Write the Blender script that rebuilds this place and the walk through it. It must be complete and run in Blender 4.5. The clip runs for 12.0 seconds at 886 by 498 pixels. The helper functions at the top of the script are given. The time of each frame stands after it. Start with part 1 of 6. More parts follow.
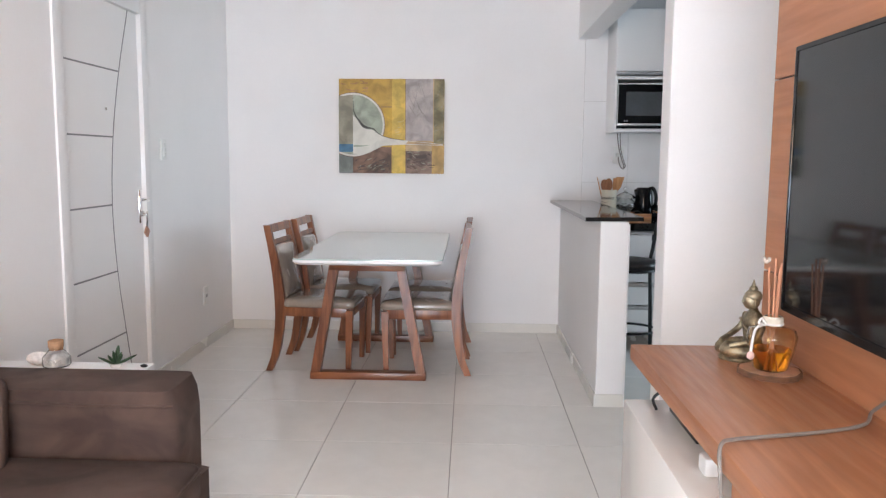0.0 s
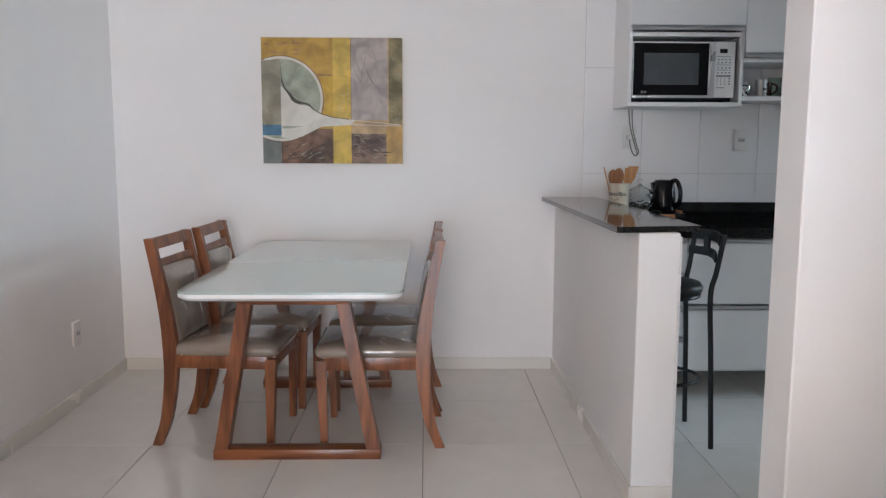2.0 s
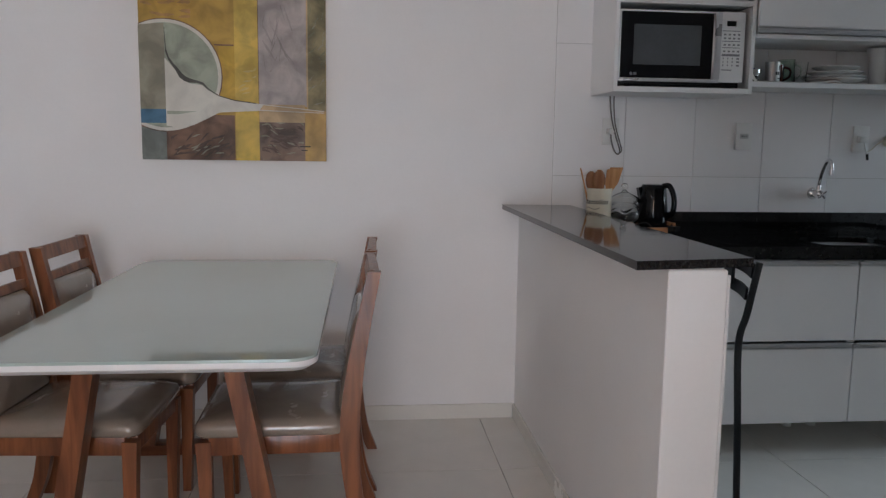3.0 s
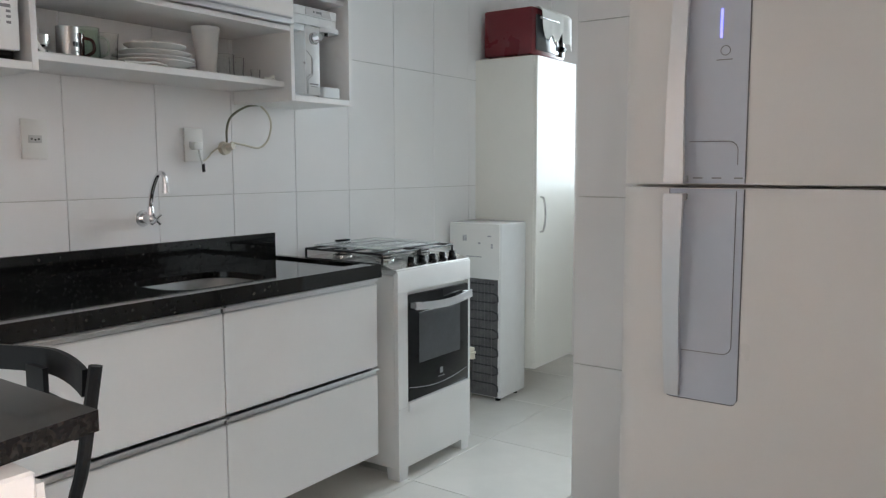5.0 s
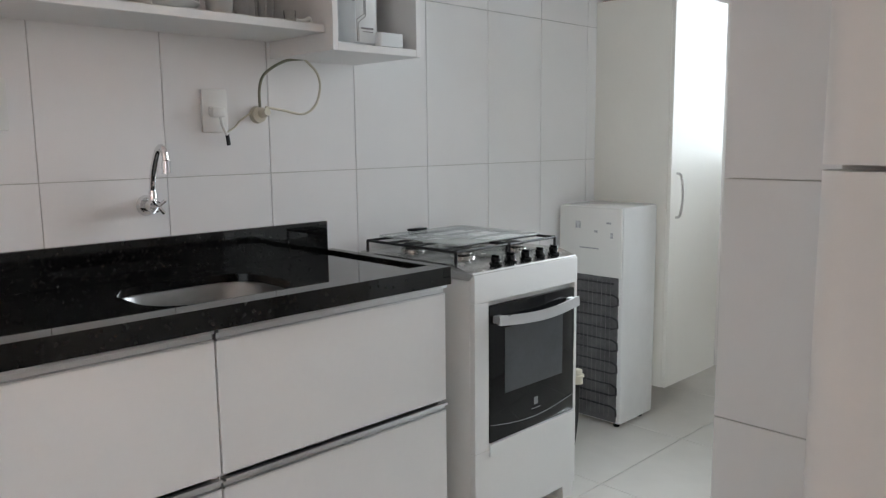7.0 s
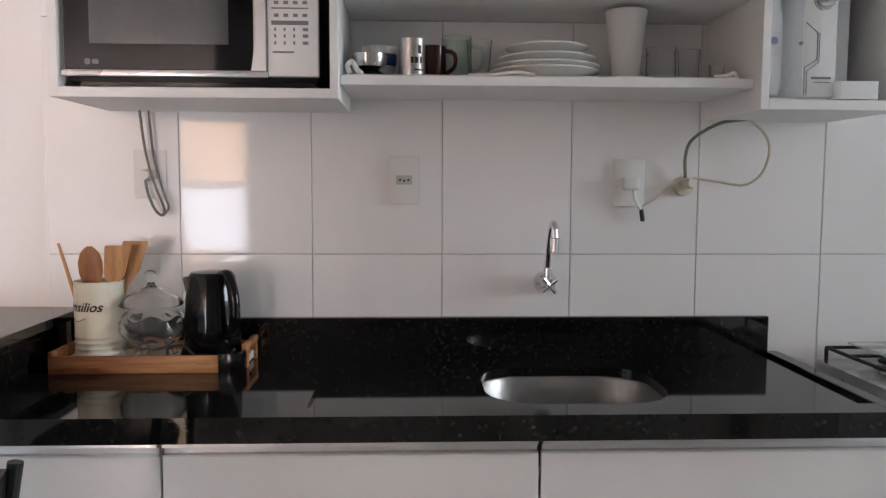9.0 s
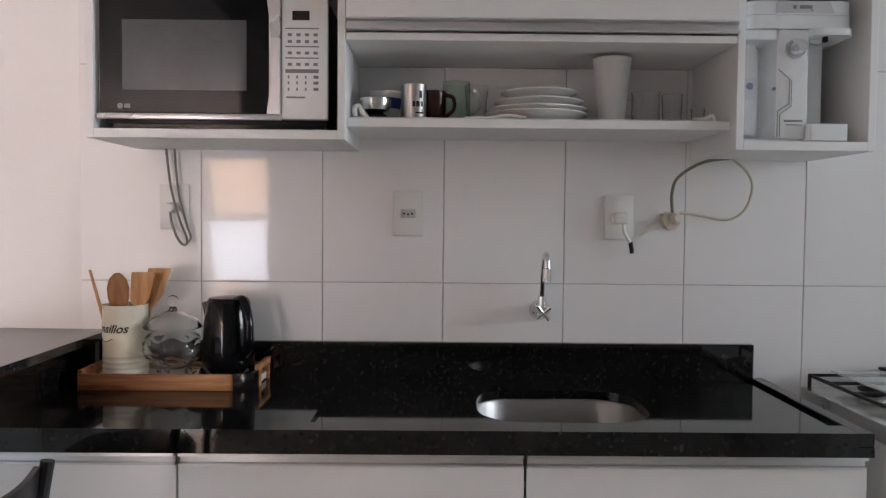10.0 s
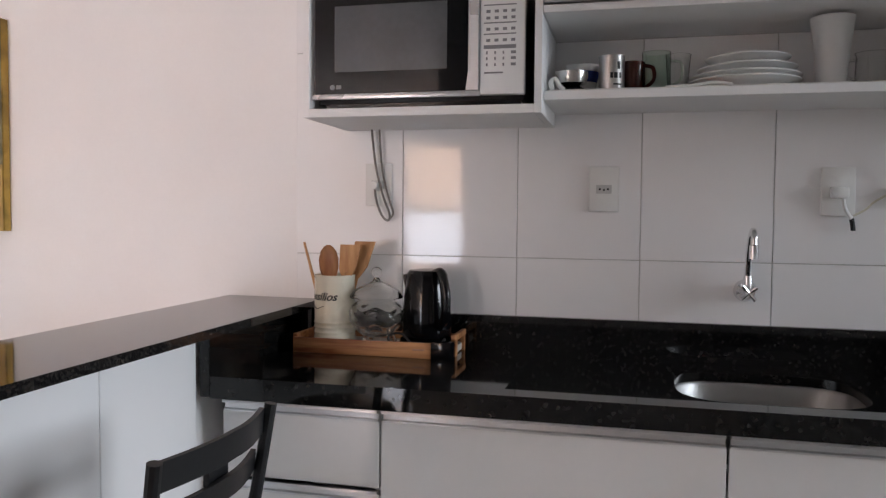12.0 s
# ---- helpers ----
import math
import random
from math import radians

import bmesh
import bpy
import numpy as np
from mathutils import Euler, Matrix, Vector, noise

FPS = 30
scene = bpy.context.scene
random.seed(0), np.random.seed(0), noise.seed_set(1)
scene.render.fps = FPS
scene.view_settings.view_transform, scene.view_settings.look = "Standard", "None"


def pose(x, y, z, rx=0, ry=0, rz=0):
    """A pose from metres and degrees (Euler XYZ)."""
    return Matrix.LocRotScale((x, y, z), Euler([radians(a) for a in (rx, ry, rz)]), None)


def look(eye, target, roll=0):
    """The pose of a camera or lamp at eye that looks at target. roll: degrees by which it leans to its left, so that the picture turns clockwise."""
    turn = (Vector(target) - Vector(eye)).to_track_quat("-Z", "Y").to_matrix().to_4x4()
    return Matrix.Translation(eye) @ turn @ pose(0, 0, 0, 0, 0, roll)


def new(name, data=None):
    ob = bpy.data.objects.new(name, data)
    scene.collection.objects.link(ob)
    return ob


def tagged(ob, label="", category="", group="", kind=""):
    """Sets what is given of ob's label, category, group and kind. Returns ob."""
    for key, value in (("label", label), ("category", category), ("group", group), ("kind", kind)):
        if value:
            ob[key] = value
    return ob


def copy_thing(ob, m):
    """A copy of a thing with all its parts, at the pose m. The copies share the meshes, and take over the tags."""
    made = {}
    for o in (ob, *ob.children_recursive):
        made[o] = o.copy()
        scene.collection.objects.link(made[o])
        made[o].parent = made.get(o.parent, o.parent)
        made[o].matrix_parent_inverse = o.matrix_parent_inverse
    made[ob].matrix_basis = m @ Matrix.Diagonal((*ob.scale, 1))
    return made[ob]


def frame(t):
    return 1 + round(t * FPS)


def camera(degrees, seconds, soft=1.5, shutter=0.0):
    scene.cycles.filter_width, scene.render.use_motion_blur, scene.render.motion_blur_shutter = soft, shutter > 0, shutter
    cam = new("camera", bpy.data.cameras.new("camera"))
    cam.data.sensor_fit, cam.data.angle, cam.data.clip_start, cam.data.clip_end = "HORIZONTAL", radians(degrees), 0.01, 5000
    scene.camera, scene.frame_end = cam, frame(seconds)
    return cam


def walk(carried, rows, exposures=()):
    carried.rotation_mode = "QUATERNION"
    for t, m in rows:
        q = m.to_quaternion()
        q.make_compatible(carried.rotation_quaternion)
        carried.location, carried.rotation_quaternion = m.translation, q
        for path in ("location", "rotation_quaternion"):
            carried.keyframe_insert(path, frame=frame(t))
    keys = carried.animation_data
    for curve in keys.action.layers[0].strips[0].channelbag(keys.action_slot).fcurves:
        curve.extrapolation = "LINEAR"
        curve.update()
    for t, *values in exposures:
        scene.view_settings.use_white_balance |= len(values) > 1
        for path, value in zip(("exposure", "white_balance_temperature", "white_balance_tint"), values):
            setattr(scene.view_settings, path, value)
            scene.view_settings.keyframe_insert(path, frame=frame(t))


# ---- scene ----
cam = camera(59.8, 12.0, soft=1.3)
PATH = [
    (0, (0.006, 0.054, 1.34), (-0.059, 2.039, 1.11), 0.5),
    (0.5, (-0.007, 0.285, 1.302), (-0.043, 2.273, 1.088), 0.4),
    (1, (0.01, 0.657, 1.322), (0.004, 2.645, 1.104), 0.3),
    (1.5, (-0.005, 1.031, 1.293), (0.005, 3.018, 1.066), 0.4),
    (2, (-0.046, 1.463, 1.308), (-0.004, 3.447, 1.055), 0.2),
    (2.5, (-0.018, 1.938, 1.318), (0.024, 3.92, 1.055), 0.4),
    (3, (-0.02, 2.417, 1.306), (0.186, 4.389, 1.043), 0.8),
    (3.5, (0.099, 2.816, 1.296), (0.692, 4.709, 1.04), 1.4),
    (3.7, (0.17, 2.938, 1.301), (0.948, 4.765, 1.06), 2.0),
    (5.3, (0.606, 3.574, 1.27), (2.273, 4.657, 1.051), -0.5),
    (5.5, (0.651, 3.596, 1.26), (2.321, 4.674, 1.038), -0.5),
    (6, (0.787, 3.647, 1.245), (2.453, 4.726, 1.0), -0.4),
    (6.5, (1.037, 3.762, 1.272), (2.656, 4.906, 1.006), 0.2),
    (7, (1.243, 3.853, 1.282), (2.631, 5.265, 0.999), -0.6),
    (7.5, (1.48, 3.934, 1.306), (2.376, 5.7, 1.022), -1.5),
    (7.7, (1.553, 3.955, 1.318), (2.267, 5.801, 1.035), -1.7),
    (9.3, (1.858, 3.936, 1.365), (1.89, 5.931, 1.224), 0.5),
    (9.5, (1.879, 3.883, 1.364), (1.896, 5.88, 1.24), 0.5),
    (10, (1.877, 3.801, 1.364), (1.89, 5.799, 1.284), 0.5),
    (10.5, (1.893, 3.758, 1.363), (1.889, 5.758, 1.313), 0.1),
    (11, (1.894, 3.755, 1.348), (1.889, 5.754, 1.311), 0.1),
    (11.5, (1.89, 3.764, 1.344), (1.749, 5.759, 1.302), 0.2),
    (12, (1.866, 3.786, 1.306), (1.394, 5.727, 1.213), 0.5),
]
EXPOSURES = [
    (0, -0.15, 6150, 10), (1.5, -0.16, 6100, 10), (2.0, -0.50, 6200, 10), (2.5, -0.90, 6300, 11), (3.0, -1.04, 6300, 12), (3.7, -0.98, 6400, 12),
    (5.3, 0.26, 6900, 13), (5.5, 0.26, 6900, 13), (6.5, 0.23, 6950, 15), (7.7, 0.02, 7200, 19), (9.3, 0.0, 7150, 21), (10.5, -0.25, 7100, 21), (12, -0.26, 7000, 21),
]
walk(cam, [(t, look(eye, target, roll)) for t, eye, target, roll in PATH], EXPOSURES)
SKY_W, TAN_W, LAUNDRY_W = 170.0, 90.0, 21.0

# ---- world, lamps ----
scene.cycles.diffuse_bounces, scene.cycles.max_bounces = 10, 14  # white rooms: light goes round many times
world = bpy.data.worlds.new("overcast_sky")
scene.world = world
world.use_nodes = True
wn, wl = world.node_tree.nodes, world.node_tree.links
sky = wn.new("ShaderNodeTexSky")
sky.sky_type, sky.sun_disc, sky.sun_elevation, sky.sun_rotation = "NISHITA", False, radians(48), radians(190)
wl.new(sky.outputs[0], wn["Background"].inputs[0])
wn["Background"].inputs[1].default_value = 0.12


def area_lamp(name, m, w, h, watts, colour, spread=180):
    data = bpy.data.lights.new(name, "AREA")
    data.shape, data.size, data.size_y, data.energy, data.color = "RECTANGLE", w, h, watts, colour
    data.spread = radians(spread)
    ob = new(name, data)
    ob.matrix_world = m
    return tagged(ob, kind="structure")


sun_data = bpy.data.lights.new("sun", "SUN")
sun_data.energy, sun_data.angle, sun_data.color = 1.2, radians(10), (1.0, 0.95, 0.88)
sun_lamp = tagged(new("sun", sun_data), kind="structure")
sun_lamp.matrix_world = look((2, -8, 9), (-0.5, 0, 0))
# daylight in the balcony door behind the walker: white sky low down; above it an added tan lamp, for the warm patch
# mirrored in the tiles
area_lamp("balcony_daylight", look((-0.30, -2.66, 0.74), (-0.30, 3.34, -1.7)), 2.0, 1.22, SKY_W, (0.83, 0.98, 1.14))
area_lamp("balcony_facade_light", look((-0.30, -2.66, 1.82), (-0.30, 3.34, -0.6)), 2.0, 0.90, TAN_W, (1.0, 0.72, 0.52))
area_lamp("laundry_daylight", look((5.27, 5.10, 1.72), (0.9, 4.80, 0.7)), 1.16, 1.12, LAUNDRY_W, (0.76, 0.93, 1.04), 75)

# ---- materials ----


def mat(name, colour, rough=0.5, metal=0.0, var=0.06, scale=6.0, bump=0.0, bscale=60.0, coat=0.0, spec=0.5, rnd=0.0, alpha=1.0, trans=0.0, ior=1.45, stretch=(1, 1, 1), rvar=0.08):
    """Procedural surface: colour varied at two scales, roughness varied, fine relief, each piece a little different."""
    m = bpy.data.materials.new(name)
    m.use_nodes = True
    nt = m.node_tree
    n, l = nt.nodes, nt.links
    b = n["Principled BSDF"]
    b.inputs["Metallic"].default_value = metal
    b.inputs["IOR"].default_value = ior
    b.inputs["Coat Weight"].default_value = coat
    b.inputs["Coat Roughness"].default_value = 0.05
    b.inputs["Specular IOR Level"].default_value = spec
    b.inputs["Transmission Weight"].default_value = trans
    b.inputs["Alpha"].default_value = alpha
    tc = n.new("ShaderNodeTexCoord")
    mp = n.new("ShaderNodeMapping")
    mp.inputs["Scale"].default_value = stretch
    l.new(tc.outputs["Object"], mp.inputs["Vector"])
    big = n.new("ShaderNodeTexNoise")
    big.inputs["Scale"].default_value, big.inputs["Detail"].default_value = scale, 4
    l.new(mp.outputs[0], big.inputs["Vector"])
    fine = n.new("ShaderNodeTexNoise")
    fine.inputs["Scale"].default_value, fine.inputs["Detail"].default_value = bscale, 3
    l.new(mp.outputs[0], fine.inputs["Vector"])
    mix = n.new("ShaderNodeMath")
    mix.operation = "MULTIPLY_ADD"
    mix.inputs[1].default_value = 0.35
    l.new(fine.outputs["Fac"], mix.inputs[0])
    l.new(big.outputs["Fac"], mix.inputs[2])
    ramp = n.new("ShaderNodeMapRange")
    ramp.inputs["From Min"].default_value, ramp.inputs["From Max"].default_value = 0.4, 0.95
    ramp.inputs["To Min"].default_value, ramp.inputs["To Max"].default_value = 1 - var, 1 + var
    l.new(mix.outputs[0], ramp.inputs[0])
    val = ramp.outputs[0]
    if rnd:
        oi = n.new("ShaderNodeObjectInfo")
        rr = n.new("ShaderNodeMapRange")
        rr.inputs["To Min"].default_value, rr.inputs["To Max"].default_value = 1 - rnd, 1 + rnd
        l.new(oi.outputs["Random"], rr.inputs[0])
        mu = n.new("ShaderNodeMath")
        mu.operation = "MULTIPLY"
        l.new(val, mu.inputs[0])
        l.new(rr.outputs[0], mu.inputs[1])
        val = mu.outputs[0]
    vm = n.new("ShaderNodeVectorMath")
    vm.operation = "SCALE"
    vm.inputs[0].default_value = colour
    l.new(val, vm.inputs["Scale"])
    l.new(vm.outputs[0], b.inputs["Base Color"])
    rg = n.new("ShaderNodeMapRange")
    rg.inputs["From Min"].default_value, rg.inputs["From Max"].default_value = 0.3, 0.7
    rg.inputs["To Min"].default_value, rg.inputs["To Max"].default_value = max(0.0, rough * (1 - rvar * 2)), min(1.0, rough * (1 + rvar * 2))
    l.new(big.outputs["Fac"], rg.inputs[0])
    l.new(rg.outputs[0], b.inputs["Roughness"])
    if bump:
        bp = n.new("ShaderNodeBump")
        bp.inputs["Strength"].default_value, bp.inputs["Distance"].default_value = bump, 0.002
        l.new(fine.outputs["Fac"], bp.inputs["Height"])
        l.new(bp.outputs[0], b.inputs["Normal"])
    return m


def two_tone(m, dark, light, scale, detail=6, stretch=(1, 1, 1), distort=0.0, lo=0.35, hi=0.65, voronoi=False):
    """Replace the base colour by a pattern between two colours (wood grain, granite specks)."""
    n, l = m.node_tree.nodes, m.node_tree.links
    b = n["Principled BSDF"]
    tc = n.new("ShaderNodeTexCoord")
    mp = n.new("ShaderNodeMapping")
    mp.inputs["Scale"].default_value = stretch
    l.new(tc.outputs["Object"], mp.inputs["Vector"])
    if voronoi:
        tex = n.new("ShaderNodeTexVoronoi")
        tex.inputs["Scale"].default_value = scale
        out = tex.outputs["Color"]
    else:
        tex = n.new("ShaderNodeTexNoise")
        tex.inputs["Scale"].default_value, tex.inputs["Detail"].default_value, tex.inputs["Distortion"].default_value = scale, detail, distort
        out = tex.outputs["Fac"]
    l.new(mp.outputs[0], tex.inputs["Vector"])
    cr = n.new("ShaderNodeValToRGB")
    cr.color_ramp.elements[0].position, cr.color_ramp.elements[0].color = lo, (*dark, 1)
    cr.color_ramp.elements[1].position, cr.color_ramp.elements[1].color = hi, (*light, 1)
    l.new(out, cr.inputs[0])
    l.new(cr.outputs[0], b.inputs["Base Color"])
    return m


PAINT = mat("wall_paint", (0.86, 0.85, 0.845), 0.6, var=0.025, scale=2.5, bump=0.12, bscale=90)
CREAMM = mat("cream_melamine", (0.82, 0.80, 0.745), 0.40, spec=0.4, var=0.02, scale=4, bump=0.02)
CEIL = mat("ceiling_paint", (0.88, 0.875, 0.87), 0.8, var=0.02, bump=0.1)
SKIRT = mat("skirting_ceramic", (0.78, 0.76, 0.71), 0.25, var=0.03, scale=4)
FTILE = mat("floor_porcelain", (0.74, 0.72, 0.68), 0.13, var=0.035, scale=7, bump=0.02, bscale=25, rnd=0.025, rvar=0.25)
GROUT = mat("floor_grout", (0.27, 0.25, 0.22), 0.9, var=0.2, bump=0.4)
WTILE = mat("wall_ceramic", (0.84, 0.835, 0.835), 0.055, spec=0.34, var=0.015, scale=3, bump=0.035, bscale=14, rnd=0.012, rvar=0.2)
WGROUT = mat("wall_grout", (0.56, 0.55, 0.53), 0.9, var=0.15, bump=0.3)
WOOD = two_tone(mat("chair_wood", (0.3, 0.12, 0.05), 0.33, bump=0.08, bscale=45, stretch=(9, 9, 1.2), coat=0.15), (0.125, 0.039, 0.015), (0.275, 0.098, 0.037), 3.2, stretch=(9, 9, 1.0), distort=0.6)
WOODH = two_tone(mat("rail_wood", (0.3, 0.12, 0.05), 0.33, bump=0.08, bscale=45, stretch=(1.2, 9, 9), coat=0.15), (0.125, 0.039, 0.015), (0.275, 0.098, 0.037), 3.2, stretch=(1.0, 9, 9), distort=0.6)
WOODX = two_tone(mat("bench_wood", (0.3, 0.12, 0.05), 0.36, bump=0.06, bscale=40, stretch=(12, 1, 12)), (0.35, 0.145, 0.068), (0.47, 0.212, 0.106), 2.0, stretch=(14, 0.9, 14), distort=0.8)
OAK = two_tone(mat("tray_wood", (0.5, 0.3, 0.15), 0.45, bump=0.1, bscale=50, stretch=(1, 10, 10)), (0.26, 0.075, 0.026), (0.60, 0.29, 0.125), 3.0, stretch=(1.2, 10, 16), distort=0.5)
SPOON = two_tone(mat("spoon_wood", (0.5, 0.3, 0.15), 0.55, bump=0.1), (0.42, 0.19, 0.07), (0.62, 0.34, 0.15), 6.0, stretch=(6, 6, 1))
CORK = mat("cork", (0.42, 0.24, 0.13), 0.9, var=0.35, scale=40, bump=0.6, bscale=90)
FABRIC = mat("chair_fabric", (0.27, 0.22, 0.175), 0.24, var=0.12, scale=9, bump=0.25, bscale=260, coat=0.9)
SOFA = two_tone(mat("sofa_suede", (0.080, 0.050, 0.040), 0.92, var=0.42, scale=4, bump=0.25, bscale=180), (0.058, 0.036, 0.029), (0.108, 0.069, 0.054), 4.5, detail=8, stretch=(1, 1, 1.6), distort=0.7, lo=0.36, hi=0.66)
GLASSTOP = mat("table_glass", (0.45, 0.55, 0.52), 0.05, var=0.01, coat=0.6)
LACQ = mat("white_lacquer", (0.83, 0.825, 0.82), 0.42, var=0.012, scale=3, rvar=0.03)
MDF = mat("white_melamine", (0.82, 0.815, 0.81), 0.40, spec=0.4, var=0.02, scale=4, bump=0.02)
GLOSSW = mat("gloss_white", (0.76, 0.74, 0.70), 0.12, var=0.03)
GRANITE = two_tone(mat("black_granite", (0.01, 0.01, 0.01), 0.055, var=0.2), (0.004, 0.004, 0.004), (0.020, 0.018, 0.016), 150, voronoi=True, lo=0.55, hi=1.0)
GRANITE2 = two_tone(mat("bar_granite", (0.02, 0.02, 0.02), 0.06, var=0.2), (0.012, 0.011, 0.011), (0.045, 0.04, 0.036), 240, voronoi=True, lo=0.45, hi=1.0)
ALU = mat("brushed_aluminium", (0.70, 0.70, 0.71), 0.32, metal=1.0, var=0.03, scale=2, rvar=0.03)
STEEL = mat("stainless_steel", (0.60, 0.59, 0.57), 0.24, metal=1.0, var=0.08, scale=20)
BASIN = mat("brushed_basin", (0.30, 0.295, 0.29), 0.4, metal=1.0, var=0.08, scale=20)
SPOON2 = two_tone(mat("dark_spoon_wood", (0.3, 0.14, 0.06), 0.5, bump=0.1), (0.24, 0.09, 0.03), (0.40, 0.18, 0.07), 6.0, stretch=(6, 6, 1))
CHROME = mat("chrome", (0.78, 0.78, 0.79), 0.07, metal=1.0, var=0.02)
BRASS = mat("antique_brass", (0.29, 0.25, 0.17), 0.46, metal=0.9, var=0.75, scale=34, bump=0.3, bscale=120)
BLACK = mat("black_plastic", (0.004, 0.004, 0.005), 0.12, spec=0.35, var=0.2)
BLACKM = mat("black_steel", (0.008, 0.008, 0.009), 0.42, spec=0.35, var=0.2, bump=0.1)
BLACKL = mat("black_vinyl", (0.014, 0.013, 0.014), 0.45, var=0.2, bump=0.3, bscale=150)
SCREEN = mat("dark_screen", (0.010, 0.011, 0.012), 0.06, var=0.02, spec=0.62)
OVENGL = mat("dark_glass", (0.006, 0.006, 0.007), 0.05, var=0.02, spec=0.3)
WINGL = mat("oven_window", (0.085, 0.092, 0.10), 0.08, var=0.15)
WHITEP = mat("white_plastic", (0.77, 0.77, 0.75), 0.32, var=0.02)
ENAMEL = mat("white_enamel", (0.80, 0.80, 0.79), 0.2, var=0.015)
FRIDGEM = mat("fridge_enamel", (0.79, 0.775, 0.755), 0.32, var=0.015, scale=3, bump=0.03, bscale=120)
FPANEL = mat("fridge_mirror_panel", (0.56, 0.60, 0.68), 0.10, var=0.02, coat=0.5)
SILVER = mat("silver_plastic", (0.60, 0.60, 0.61), 0.3, metal=0.6, var=0.03)
GREYP = mat("grey_print", (0.22, 0.22, 0.23), 0.5, var=0.05)
INK = mat("black_print", (0.012, 0.012, 0.012), 0.5, var=0.05)
CERAM = mat("cream_enamel", (0.72, 0.68, 0.56), 0.28, var=0.02)
PORC = mat("porcelain", (0.80, 0.80, 0.79), 0.12, var=0.01)
FROST = mat("frosted_plastic", (0.72, 0.72, 0.71), 0.4, var=0.02, alpha=0.88)
GLASS = mat("clear_glass", (0.98, 0.99, 0.98), 0.02, var=0.0, trans=1.0, ior=1.50, rvar=0.0)
GREENGL = mat("green_glass", (0.80, 0.92, 0.84), 0.03, var=0.0, trans=1.0, ior=1.45, rvar=0.0)
# Diffuser bottle: amber refracted from liquid and wood is put into the glass tint.
REFRGL = mat("refraction_tinted_glass", (0.97, 0.84, 0.62), 0.02, var=0.0, trans=1.0, ior=1.42, rvar=0.0)
OIL = mat("amber_liquid", (0.90, 0.42, 0.03), 0.04, var=0.0, trans=1.0, ior=1.36, rvar=0.0)
SALT = mat("white_crystals", (0.74, 0.71, 0.69), 0.6, var=0.2, scale=60, bump=0.8, bscale=120)
RED = mat("dark_red_plastic", (0.155, 0.016, 0.022), 0.3, var=0.08)
CLOTH = mat("white_cloth", (0.72, 0.71, 0.68), 0.9, var=0.08, bump=0.3, bscale=200)
ORANGE = mat("orange_cloth", (0.50, 0.11, 0.04), 0.9, var=0.1, bump=0.3)
LEAF = mat("succulent_leaf", (0.030, 0.065, 0.028), 0.45, var=0.3, scale=20)
REED = mat("reed_wood", (0.55, 0.27, 0.16), 0.6, var=0.15, stretch=(10, 10, 1))
BLUE = mat("blue_glaze", (0.02, 0.05, 0.25), 0.2, var=0.1)
CABLE = mat("grey_cable", (0.20, 0.18, 0.165), 0.5, var=0.05)
CABLEG = mat("green_grey_cable", (0.20, 0.21, 0.15), 0.5, var=0.05)
CREAMP = mat("aged_white_plastic", (0.62, 0.58, 0.48), 0.4, var=0.06)
DARKC = mat("black_rubber", (0.02, 0.02, 0.02), 0.6, var=0.1)
LED = bpy.data.materials.new("blue_indicator")
LED.use_nodes = True
LED.node_tree.nodes["Principled BSDF"].inputs["Emission Color"].default_value = (0.12, 0.14, 1.0, 1)
LED.node_tree.nodes["Principled BSDF"].inputs["Emission Strength"].default_value = 1.6
FILM = mat("plastic_film", (0.80, 0.81, 0.81), 0.16, var=0.03, bump=0.9, bscale=22, coat=0.3)
PVC = mat("tag_leather", (0.42, 0.22, 0.15), 0.6, var=0.1)
CONCR = mat("balcony_stone", (0.42, 0.40, 0.37), 0.7, var=0.1)

# ---- mesh helpers ----


